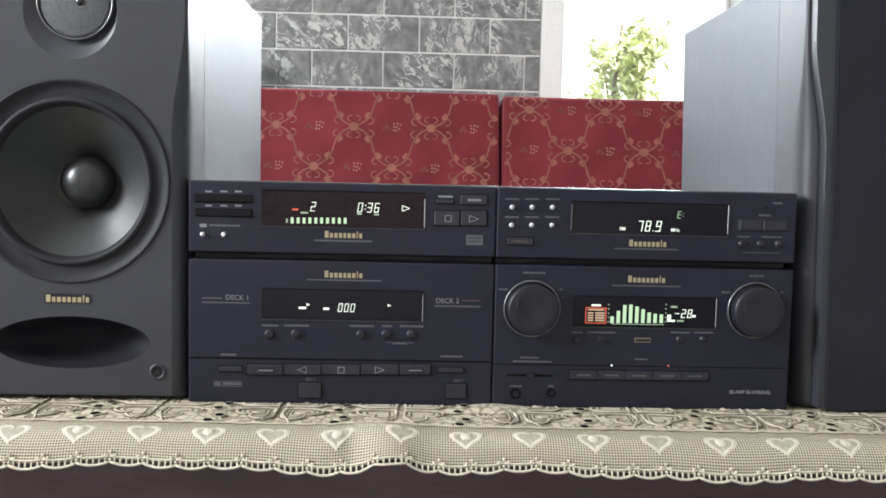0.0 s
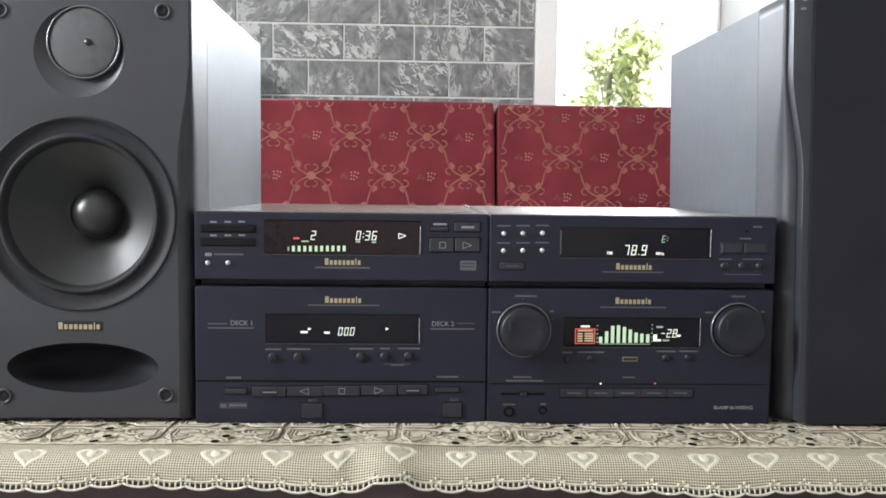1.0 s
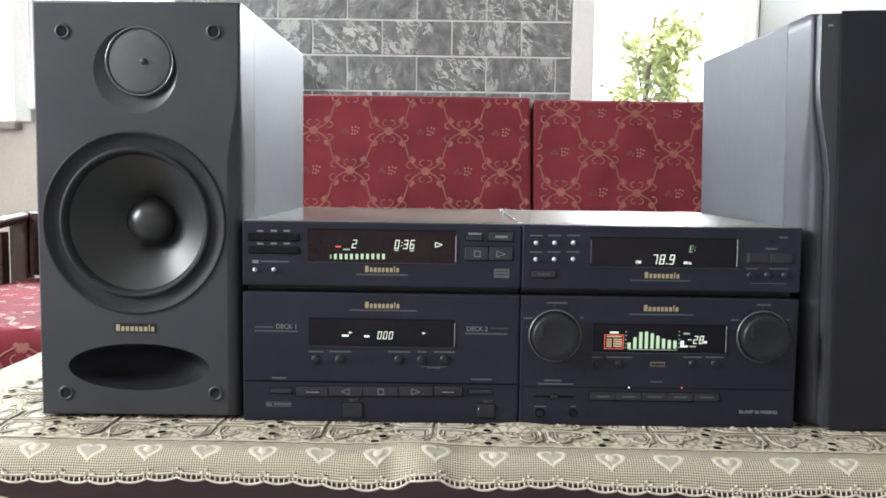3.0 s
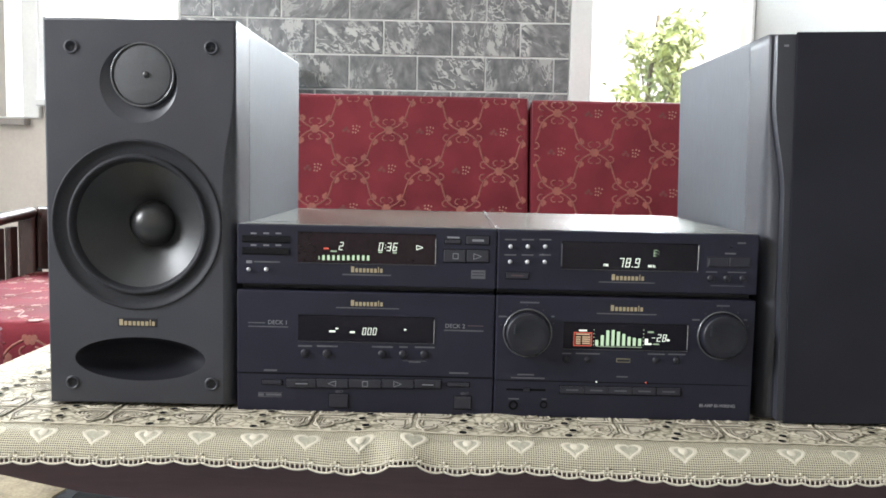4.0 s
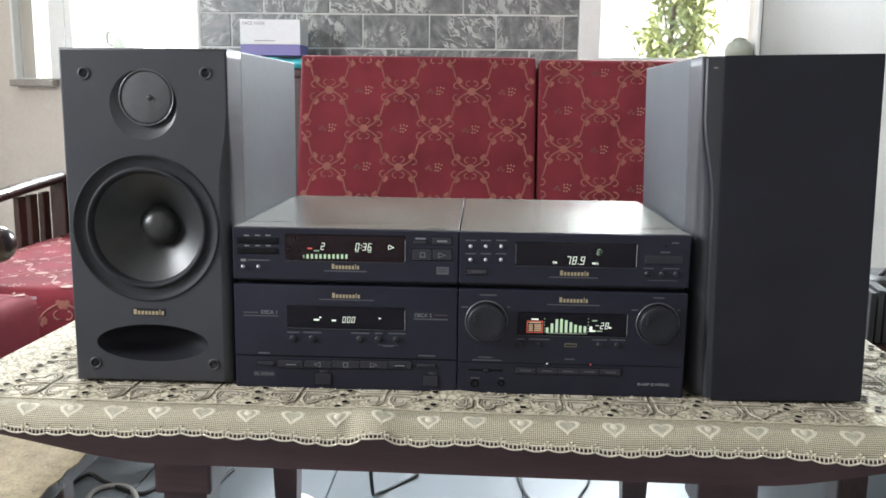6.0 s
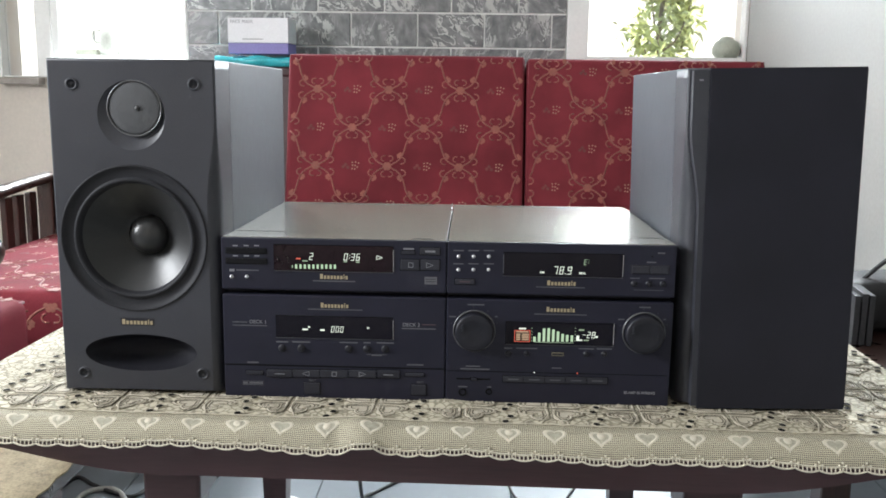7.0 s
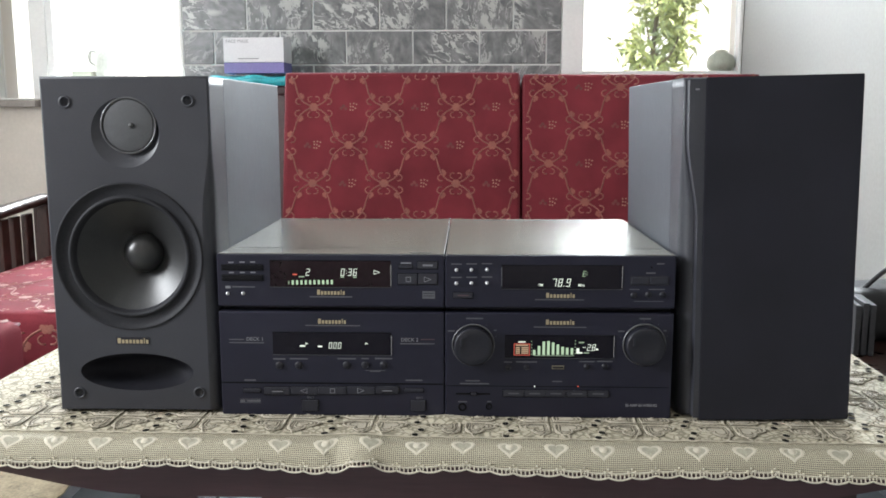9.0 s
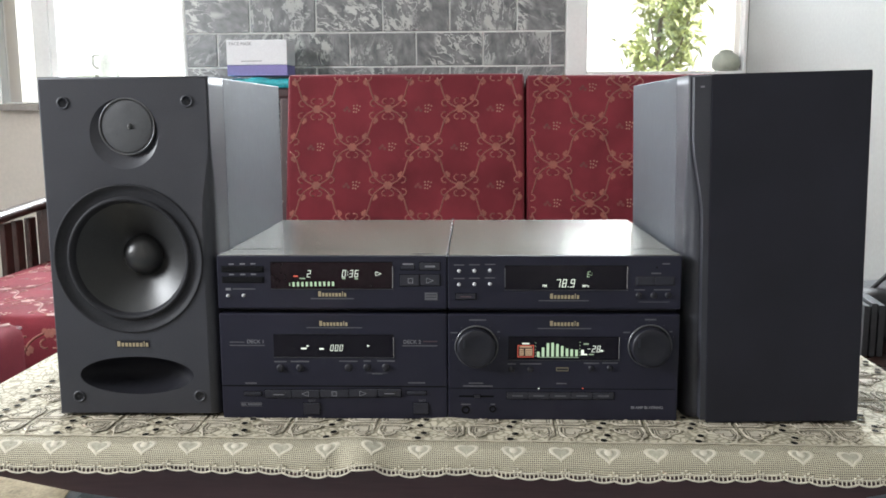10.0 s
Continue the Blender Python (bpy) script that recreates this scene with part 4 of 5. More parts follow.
face(deck, "button", 68.0, 28.5, 31.3, 9.0, KEY, 2.2, 0.6)
face(deck, "reverse_button", 100.8, 29.0, 33.2, 9.0, KEY, 2.2, 0.6)
face(deck, "stop_button", 135.0, 29.6, 34.3, 9.0, KEY, 2.2, 0.6)
face(deck, "play_button", 169.6, 30.2, 33.7, 9.0, KEY, 2.2, 0.6)
face(deck, "button", 200.9, 30.7, 27.7, 9.0, KEY, 2.2, 0.6)
face(deck, "raised_key", 68.7, 28.7, 15.1, 4.9, PLASTIC_DARK, 2.9, 0.4)
face(deck, "raised_key", 201.1, 30.3, 14.0, 4.9, PLASTIC_DARK, 2.9, 0.4)
face(deck, "printed_mark", 68.7, 28.4, 12.9, 1.1, PRINT, 3.0, 0)
face(deck, "printed_mark", 201.1, 30.3, 11.8, 1.1, PRINT, 3.0, 0)
arrow_mark(deck, 100.4, 29.2, -8.0, PRINT, 2.3)
square_mark(deck, 135.2, 29.5, 6.0, PRINT, 2.3)
arrow_mark(deck, 169.5, 30.1, 8.0, PRINT, 2.3)
face(deck, "printed_mark", 35.0, 17.4, 25.5, 0.5, PRINT_DIM, 0.15, 0)
face(deck, "printed_mark", 35.0, 13.0, 25.5, 0.5, PRINT_DIM, 0.15, 0)
face(deck, "printed_mark", 25.6, 15.1, 5.8, 2.7, PRINT_DIM, 0.15, 0)
face(deck, "printed_mark", 38.8, 15.3, 16.7, 2.2, PRINT_DIM, 0.15, 0)
wording(deck, 108.3, 20.3, "EJECT", 3.4, PRINT_DIM)
wording(deck, 239.9, 21.1, "EJECT", 3.4, PRINT_DIM)
face(deck, "eject_button", 107.5, 10.4, 19.7, 13.7, KEY, 1.6, 0.6)
face(deck, "eject_button", 238.1, 11.5, 17.8, 13.2, KEY, 1.6, 0.6)

# tuner, front panel
stud(tuner, 13.4, 45.2, 3.4, PEARL)
face(tuner, "printed_mark", 13.4, 52.3, 12.3, 1.4, PRINT_DIM, 0.15, 0)
stud(tuner, 13.4, 29.3, 3.4, PEARL)
face(tuner, "printed_mark", 13.4, 36.4, 12.3, 1.4, PRINT_DIM, 0.15, 0)
stud(tuner, 31.2, 45.5, 3.4, PEARL)
face(tuner, "printed_mark", 31.2, 52.6, 12.3, 1.4, PRINT_DIM, 0.15, 0)
stud(tuner, 31.2, 29.6, 3.4, PEARL)
face(tuner, "printed_mark", 31.2, 36.7, 12.3, 1.4, PRINT_DIM, 0.15, 0)
stud(tuner, 49.3, 45.9, 3.4, PEARL)
face(tuner, "printed_mark", 49.3, 53.0, 12.3, 1.4, PRINT_DIM, 0.15, 0)
stud(tuner, 49.3, 30.0, 3.4, PEARL)
face(tuner, "printed_mark", 49.3, 37.1, 12.3, 1.4, PRINT_DIM, 0.15, 0)
face(tuner, "power_button", 21.3, 15.1, 23.1, 6.4, KEY, 1.4, 0.5)
face(tuner, "printed_mark", 21.4, 15.1, 12.8, 1.4, PRINT_RED, 1.5, 0)
face(tuner, "display_window", 137.3, 37.3, 142.1, 27.9, SMOKED, 0.3, 0.2)
face(tuner, "window_lip", 137.3, 22.8, 142.1, 0.9, KEY_EDGE, 0.7, 0.2)
face(tuner, "window_lip", 137.3, 51.6, 142.1, 0.7, HOLE, 0.4, 0.1)
face(tuner, "trim_bracket", 207.5, 37.9, 1.0, 26.2, CHROME, 0.9, 0.3)
face(tuner, "trim_bracket", 66.7, 37.5, 0.8, 22.6, PRINT_DIM, 0.5, 0.1)
digits(tuner, 137.0, 30.9, "78.9", 9.6, VFD)
digits(tuner, 164.3, 41.5, "E:", 6.6, VFD_GREEN)
wording(tuner, 112.5, 27.9, "FM", 4.2, VFD)
wording(tuner, 159.9, 27.8, "MHz", 4.0, VFD)
brand(tuner, 135.9, 15.6, 33.6, 6.0)
face(tuner, "printed_mark", 134.8, 10.3, 57.9, 1.1, PRINT_DIM, 0.15, 0)
face(tuner, "button_recess", 239.3, 33.8, 45.1, 11.1, PLASTIC_DARK, 0.4, 0.3)
face(tuner, "button", 228.3, 33.6, 20.3, 8.9, KEY, 1.2, 0.6)
face(tuner, "button", 250.0, 33.7, 20.9, 8.9, KEY, 1.2, 0.6)
face(tuner, "printed_mark", 240.4, 42.7, 11.1, 1.7, PRINT_DIM, 0.15, 0)
face(tuner, "printed_mark", 251.4, 53.8, 8.6, 1.7, PRINT_DIM, 0.15, 0)
stud(tuner, 240.9, 49.7, 1.3, HOLE)
knob_button(tuner, 221.4, 16.5, 3.4)
knob_button(tuner, 238.4, 16.8, 3.4)
knob_button(tuner, 254.9, 17.1, 3.4)
face(tuner, "printed_mark", 222.0, 23.2, 11.7, 1.1, PRINT_DIM, 0.15, 0)
face(tuner, "printed_mark", 247.9, 23.4, 18.9, 1.1, PRINT_DIM, 0.15, 0)
face(tuner, "printed_mark", 238.9, 9.0, 34.8, 0.6, PRINT_DIM, 0.15, 0)

# amplifier, front panel
dial(amp, 33.7, 87.4, 25.6)
dial(amp, 235.7, 89.2, 25.6)
face(amp, "printed_mark", 35.1, 119.4, 20.1, 1.7, PRINT_DIM, 0.15, 0)
face(amp, "printed_mark", 7.5, 104.1, 8.4, 1.7, PRINT_DIM, 0.15, 0)
face(amp, "printed_mark", 59.6, 105.2, 3.3, 1.7, PRINT_DIM, 0.15, 0)
face(amp, "printed_mark", 235.7, 120.4, 13.4, 1.7, PRINT_DIM, 0.15, 0)
face(amp, "printed_mark", 208.4, 105.1, 7.8, 1.7, PRINT_DIM, 0.15, 0)
face(amp, "printed_mark", 259.6, 106.1, 3.3, 1.7, PRINT_DIM, 0.15, 0)
brand(amp, 136.2, 115.6, 33.6, 6.0)
face(amp, "printed_mark", 136.1, 109.5, 62.1, 1.1, PRINT_DIM, 0.15, 0)
face(amp, "display_window", 136.1, 85.5, 130.1, 27.3, SMOKED, 0.3, 0.2)
face(amp, "window_lip", 136.1, 71.3, 130.1, 0.9, KEY_EDGE, 0.7, 0.2)
face(amp, "window_lip", 136.1, 99.6, 130.1, 0.7, HOLE, 0.4, 0.1)
face(amp, "trim_bracket", 200.3, 86.2, 1.0, 26.2, CHROME, 0.9, 0.3)
face(amp, "display_bar", 91.4, 91.3, 8.4, 1.7, VFD, 0.45, 0)
face(amp, "display_bar", 91.4, 87.3, 14.5, 1.4, VFD_AMBER, 0.45, 0)
face(amp, "display_frame", 91.4, 88.9, 18.9, 0.8, VFD_RED, 0.5, 0)
face(amp, "display_frame", 91.4, 75.3, 18.9, 0.8, VFD_RED, 0.5, 0)
face(amp, "display_frame", 82.3, 81.9, 0.8, 14.5, VFD_RED, 0.5, 0)
face(amp, "display_frame", 100.4, 82.3, 0.8, 14.5, VFD_RED, 0.5, 0)
face(amp, "display_bar", 86.6, 84.3, 5.0, 1.4, VFD_AMBER, 0.45, 0)
face(amp, "display_bar", 95.0, 84.4, 8.4, 1.4, VFD_AMBER, 0.45, 0)
face(amp, "display_bar", 86.6, 82.0, 5.0, 1.4, VFD_AMBER, 0.45, 0)
face(amp, "display_bar", 95.0, 82.2, 8.4, 1.4, VFD_AMBER, 0.45, 0)
face(amp, "display_bar", 86.6, 79.8, 5.0, 1.4, VFD_AMBER, 0.45, 0)
face(amp, "display_bar", 95.0, 80.0, 8.4, 1.4, VFD_AMBER, 0.45, 0)
face(amp, "display_bar", 86.6, 77.6, 5.0, 1.4, VFD_AMBER, 0.45, 0)
face(amp, "display_bar", 95.0, 77.7, 8.4, 1.4, VFD_AMBER, 0.45, 0)
face(amp, "display_dot", 102.8, 92.1, 1.1, 1.1, VFD_DIM, 0.45, 0)
face(amp, "display_dot", 102.8, 88.2, 1.1, 1.1, VFD_DIM, 0.45, 0)
face(amp, "display_dot", 102.8, 84.3, 1.1, 1.1, VFD_DIM, 0.45, 0)
face(amp, "display_dot", 102.8, 80.4, 1.1, 1.1, VFD_DIM, 0.45, 0)
face(amp, "display_dot", 102.8, 76.5, 1.1, 1.1, VFD_DIM, 0.45, 0)
face(amp, "display_dot", 154.6, 93.1, 1.1, 1.1, VFD_DIM, 0.45, 0)
face(amp, "display_dot", 154.6, 89.2, 1.1, 1.1, VFD_DIM, 0.45, 0)
face(amp, "display_dot", 154.6, 85.3, 1.1, 1.1, VFD_DIM, 0.45, 0)
face(amp, "display_dot", 154.6, 81.4, 1.1, 1.1, VFD_DIM, 0.45, 0)
face(amp, "display_dot", 154.6, 77.5, 1.1, 1.1, VFD_DIM, 0.45, 0)
face(amp, "level_bar", 106.1, 78.5, 3.1, 6.1, VFD_GREEN, 0.45, 0)
face(amp, "level_bar", 111.7, 81.1, 3.1, 11.1, VFD_GREEN, 0.45, 0)
face(amp, "level_bar", 117.3, 83.8, 3.1, 16.2, VFD_GREEN, 0.45, 0)
face(amp, "level_bar", 122.8, 84.1, 3.1, 16.7, VFD_GREEN, 0.45, 0)
face(amp, "level_bar", 128.4, 83.4, 3.1, 15.0, VFD_GREEN, 0.45, 0)
face(amp, "level_bar", 134.0, 82.3, 3.1, 12.5, VFD_GREEN, 0.45, 0)
face(amp, "level_bar", 139.6, 80.9, 3.1, 9.5, VFD_GREEN, 0.45, 0)
face(amp, "level_bar", 145.1, 80.4, 3.1, 8.4, VFD_GREEN, 0.45, 0)
face(amp, "level_bar", 150.7, 80.2, 3.1, 7.8, VFD_GREEN, 0.45, 0)
face(amp, "display_bar", 161.8, 91.1, 6.1, 1.7, VFD_DIM, 0.45, 0)
face(amp, "display_bar", 157.7, 80.9, 3.3, 6.1, VFD, 0.45, 0)
face(amp, "display_bar", 159.6, 78.5, 7.2, 1.7, VFD, 0.45, 0)
face(amp, "display_bar", 168.0, 78.5, 6.1, 1.4, VFD_DIM, 0.45, 0)
face(amp, "display_bar", 129.5, 74.8, 47.4, 0.6, VFD_DIM, 0.4, 0)
digits(amp, 171.0, 85.1, "-28", 7.8, VFD)
face(amp, "display_bar", 180.1, 82.9, 3.1, 1.9, VFD, 0.45, 0)
knob_button(amp, 75.2, 60.0, 3.2)
face(amp, "printed_mark", 75.2, 66.5, 9.5, 1.4, PRINT_DIM, 0.15, 0)
knob_button(amp, 97.2, 60.4, 3.2)
face(amp, "printed_mark", 97.2, 66.8, 25.1, 1.4, PRINT_DIM, 0.15, 0)
knob_button(amp, 168.5, 61.5, 3.2)
face(amp, "printed_mark", 168.5, 67.9, 17.8, 1.4, PRINT_DIM, 0.15, 0)
knob_button(amp, 190.0, 61.9, 3.2)
face(amp, "printed_mark", 190.0, 68.2, 17.8, 1.4, PRINT_DIM, 0.15, 0)
face(amp, "badge", 134.5, 60.4, 14.5, 4.4, BADGE, 0.5, 0.2)
face(amp, "badge_mark", 134.5, 60.4, 12.8, 2.2, PLASTIC_DARK, 0.65, 0)
face(amp, "printed_mark", 33.1, 42.9, 17.3, 1.4, PRINT_DIM, 0.15, 0)
face(amp, "printed_mark", 35.4, 39.4, 35.1, 1.4, PRINT_DIM, 0.15, 0)
face(amp, "printed_mark", 134.0, 43.0, 11.7, 1.4, PRINT_DIM, 0.15, 0)
stud(amp, 107.2, 37.0, 1.1, VFD)
stud(amp, 158.8, 37.5, 1.1, VFD_RED)
face(amp, "groove", 133.3, 36.6, 265.5, 0.8, HOLE, 0.2, 0)
face(amp, "selector_button", 82.0, 27.9, 24.8, 7.8, KEY, 1.4, 0.5)
face(amp, "printed_mark", 82.2, 28.0, 12.8, 1.4, PRINT_DIM, 1.5, 0)
face(amp, "selector_button", 107.3, 28.0, 24.8, 7.8, KEY, 1.4, 0.5)
face(amp, "printed_mark", 107.4, 28.1, 12.8, 1.4, PRINT_DIM, 1.5, 0)
face(amp, "selector_button", 132.5, 28.1, 24.8, 7.8, KEY, 1.4, 0.5)
face(amp, "printed_mark", 132.6, 28.2, 12.8, 1.4, PRINT_DIM, 1.5, 0)
face(amp, "selector_button", 157.7, 28.2, 24.8, 7.8, KEY, 1.4, 0.5)
face(amp, "printed_mark", 157.9, 28.3, 12.8, 1.4, PRINT_DIM, 1.5, 0)
face(amp, "selector_button", 183.0, 28.2, 24.8, 7.8, KEY, 1.4, 0.5)
face(amp, "printed_mark", 183.1, 28.4, 12.8, 1.4, PRINT_DIM, 1.5, 0)
face(amp, "slide_slot", 33.8, 26.8, 40.9, 1.9, HOLE, 0.3, 0.1)
face(amp, "slide_knob", 34.5, 26.8, 6.7, 3.1, KEY, 1.5, 0.4)
jack(amp, 20.9, 10.0, 4.2)
jack(amp, 52.9, 11.2, 3.4)
face(amp, "printed_mark", 21.2, 16.8, 11.1, 1.4, PRINT_DIM, 0.15, 0)
face(amp, "printed_mark", 53.2, 17.2, 5.0, 1.4, PRINT_DIM, 0.15, 0)
wording(amp, 234.5, 14.2, "BI-AMP BI-WIRING", 4.6, PRINT, 0.00012)
part("cover_slot", box(0.093, 0.119, 0.009, 0.013, 0.0634, 0.0638), HOLE, cd)
part("seam_edge", box(0.1326, 0.1347, 0.004, 0.361, 0.0616, 0.0640, 0.0005), CHROME, cd, "bright bare metal edge")

# ---------------------------------------------------------------- loudspeakers
SW, SH, SD = 0.0988, 0.4008, 0.368


def loop(cx, cz, rx, rz, n=48):
    return [(cx + rx * math.cos(2 * math.pi * i / n), cz + rz * math.sin(2 * math.pi * i / n)) for i in range(n)]


def shrink(z):
    """How far the front face stands in from the cabinet's sides: little above, more below a smooth shoulder."""
    k = max(0.0, min(1.0, (0.335 - z) / 0.10))
    return 0.0025 + 0.0115 * k * k * (3 - 2 * k)


def cabinet(sp, holes, inner):
    zs = [0.003 + (SH - 0.006) * i / 48 for i in range(49)]
    outer = lambda side, z: shrink(z) if side == inner else 0.0025
    outline = [(SW - outer(1, z), z) for z in zs] + [(-SW + outer(-1, z), z) for z in zs[::-1]]
    bm = holed(outline, holes, 0.0)
    part("baffle", bm, BAFFLE, sp)
    bm = bmesh.new()
    rings = []
    for k in range(7):
        a = k / 6 * math.pi / 2
        ring = []
        for i, (x, z) in enumerate(outline):
            side = 1 if x > 0 else -1
            s = outer(side, z)
            zz = z + (0.003 if i in (48, 49) else -0.003 if i in (0, len(outline) - 1) else 0) * math.sin(a)
            ring.append(bm.verts.new((x + side * s * math.sin(a), s * 1.6 * (1 - math.cos(a)), zz)))
        rings.append(ring)
    rings.append([bm.verts.new((v.co.x, 0.060, v.co.z)) for v in rings[-1]])
    for a, b in zip(rings, rings[1:]):
        for i in range(len(a)):
            j = (i + 1) % len(a)
            bm.faces.new((a[i], b[i], b[j], a[j]))
    bmesh.ops.recalc_face_normals(bm, faces=bm.faces)
    part("front_moulding", bm, BAFFLE, sp, "rounded moulded front edge", smooth=True)
    part("cabinet", box(-SW, SW, 0.0605, SD, 0.0, SH, 0.0015), VINYL, sp, "grey-black vinyl covered cabinet")
    return outline


def bowl(sp, name, cx, cz, rx, rz, depth, mat):
    """A dished hollow behind a round or oval hole."""
    prof = [(1.0, 0.0), (0.96, depth * 0.08), (0.88, depth * 0.32), (0.75, depth * 0.62), (0.6, depth * 0.85), (0.4, depth), (0, depth * 1.04)]
    bm = lathe([(r * rx, y) for r, y in prof], 48, rz / rx, (cx, 0, cz))
    return part(name, bm, mat, sp, smooth=True)


def peg_hole(sp, x, z):
    part("grille_socket", lathe([(0.0074, 0.0002), (0.0072, -0.0010), (0.0055, -0.0014), (0.0046, 0.0), (0.0042, 0.0026), (0, 0.0026)], 24, centre=(x, 0, z)), BAFFLE, sp, smooth=True)


PEGS = [(-0.0695, 0.3715), (0.0740, 0.3730), (-0.0742, 0.0225), (0.0728, 0.0240)]
sp = thing("loudspeaker", "dark grey bookshelf loudspeaker without grille, woofer, tweeter and oval port bared", "loudspeaker", -0.3700, 0.001, BASE, 0, "loudspeakers")
WX, WZ, WR = -0.0045, 0.1902, 0.0878
TX, TZ = -0.0010, 0.3360
cabinet(sp, [loop(WX, WZ, WR, WR, 64), loop(TX, TZ, 0.0400, 0.0405), loop(-0.0025, 0.0492, 0.0688, 0.0232)] + [loop(x, z, 0.005, 0.005, 16) for x, z in PEGS], 1)
woofer = part("woofer", lathe([(WR + 0.0012, 0.0004), (WR + 0.0008, -0.0012), (WR - 0.001, -0.0016), (WR - 0.0025, 0.0006), (0.0800, 0.0022), (0.0745, 0.0026), (0.0735, 0.0026)], 72, centre=(WX, 0, WZ)), RUBBER, sp, "round woofer with glossy dark cone", smooth=True)
part("surround", lathe([(0.0738, 0.0026), (0.0726, 0.0004), (0.0706, -0.0006), (0.0685, 0.0006), (0.0668, 0.0046), (0.0655, 0.0074)], 72, centre=(WX, 0, WZ)), RUBBER, woofer, smooth=True)
part("cone", lathe([(0.0656, 0.0074), (0.0640, 0.0086), (0.0540, 0.0158), (0.0420, 0.0244), (0.0300, 0.0330), (0.0240, 0.0373), (0.0215, 0.0378)], 72, centre=(WX, 0, WZ)), CONE, woofer, smooth=True)
part("dust_cap", lathe([(0.0242, 0.0374), (0.0238, 0.0325), (0.0216, 0.0262), (0.0174, 0.0210), (0.0116, 0.0176), (0.0058, 0.0158), (0, 0.0152)], 48, centre=(WX + 0.006, 0, WZ)), CAP, woofer, smooth=True)
# tweeter in an offset dished recess
bm = bmesh.new()
a = loop(TX, TZ, 0.0400, 0.0405, 64)
b = loop(TX + 0.0040, TZ + 0.0085, 0.0322, 0.0322, 64)
ra, rb = [bm.verts.new((x, 0, z)) for x, z in a], [bm.verts.new((x, 0.0046, z)) for x, z in b]
for i in range(64):
    bm.faces.new((ra[i], ra[(i + 1) % 64], rb[(i + 1) % 64], rb[i]))
bmesh.ops.recalc_face_normals(bm, faces=bm.faces)
part("tweeter_recess", bm, BAFFLE, sp, smooth=True)
tw = part("tweeter", lathe([(0.0318, 0.0048), (0.0314, 0.0006), (0.0280, 0.0001), (0.0160, -0.0006), (0, -0.0009)], 64, centre=(TX + 0.004, 0, TZ + 0.0085)), MESH_METAL, sp, "round tweeter behind fine metal mesh", smooth=True)
part("tweeter_ring", lathe([(0.0328, 0.0048), (0.0327, 0.0000), (0.0321, -0.0008), (0.0314, -0.0008), (0.0310, 0.0004)], 64, centre=(TX + 0.004, 0, TZ + 0.0085)), RING, tw, smooth=True)
part("phase_plug", lathe([(0.0036, 0.0002), (0.0034, -0.0010), (0.0020, -0.0022), (0, -0.0026)], 20, centre=(TX + 0.0082, 0, TZ + 0.0085)), CAP, tw, smooth=True)
port = bowl(sp, "bass_port", -0.0025, 0.0492, 0.0688, 0.0232, 0.030, PORT)
port["label"] = "wide oval dished bass port"
for x, z in PEGS:
    peg_hole(sp, x, z)
part("mark_plate", box(-0.0255, 0.0155, -0.0004, 0.0004, 0.0836, 0.0926), PLASTIC_DARK, sp)
brand(sp, 130.0, 88.1, 37.5, 6.4, -0.0005)

sg = thing("loudspeaker", "dark loudspeaker with black cloth grille fitted over its front", "loudspeaker", 0.3790, 0.005, BASE, -0.7, "loudspeakers")
sg.matrix_world = pose(0.3790, 0.005, BASE, 0, -1.3, -0.7)  # leans a little towards the amplifier
front = cabinet(sg, [], -1)
bm = prism([(x + (0.0005 if x > 0 else 0.0012), z) for x, z in front], -0.013, -0.0004)
part("grille_frame", bm, BAFFLE, sg)
g = part("grille", box(-SW + 0.0215, SW - 0.0030, -0.0150, -0.0134, 0.0005, SH - 0.0005, 0.0012), GRILLE, sg, "black stretched cloth grille")
part("mark_plate", box(-SW + 0.010, -SW + 0.0145, -0.0136, -0.0130, 0.3862, 0.3882), PRINT, sg)

# ---------------------------------------------------------------- sofa with damask cushions
sofa = thing("sofa", "mahogany framed sofa with red damask back cushions, before the tiled wall", "sofa", 0.173, 2.10, 0)


def cushion(name, w, d, h, r, parent, m, label=""):
    """A stuffed cushion with rounded edges, w by d by h, standing on its base."""
    bm = box(-w / 2, w / 2, -d / 2, d / 2, 0, h, r, 4)
    ob = part(name, bm, DAMASK, parent, label, True)
    ob.matrix_basis = m
    edge = [(-w / 2 + r * 0.3, -d / 2 + r * 0.3, r * 0.4), (-w / 2 + r * 0.3, -d / 2 + r * 0.3, h - r * 0.3), (w / 2 - r * 0.3, -d / 2 + r * 0.3, h - r * 0.3), (w / 2 - r * 0.3, -d / 2 + r * 0.3, r * 0.4)]
    part("piping", tube([Vector(p) for p in edge], 0.0035, 6), PIPING, ob, smooth=True)
    return ob


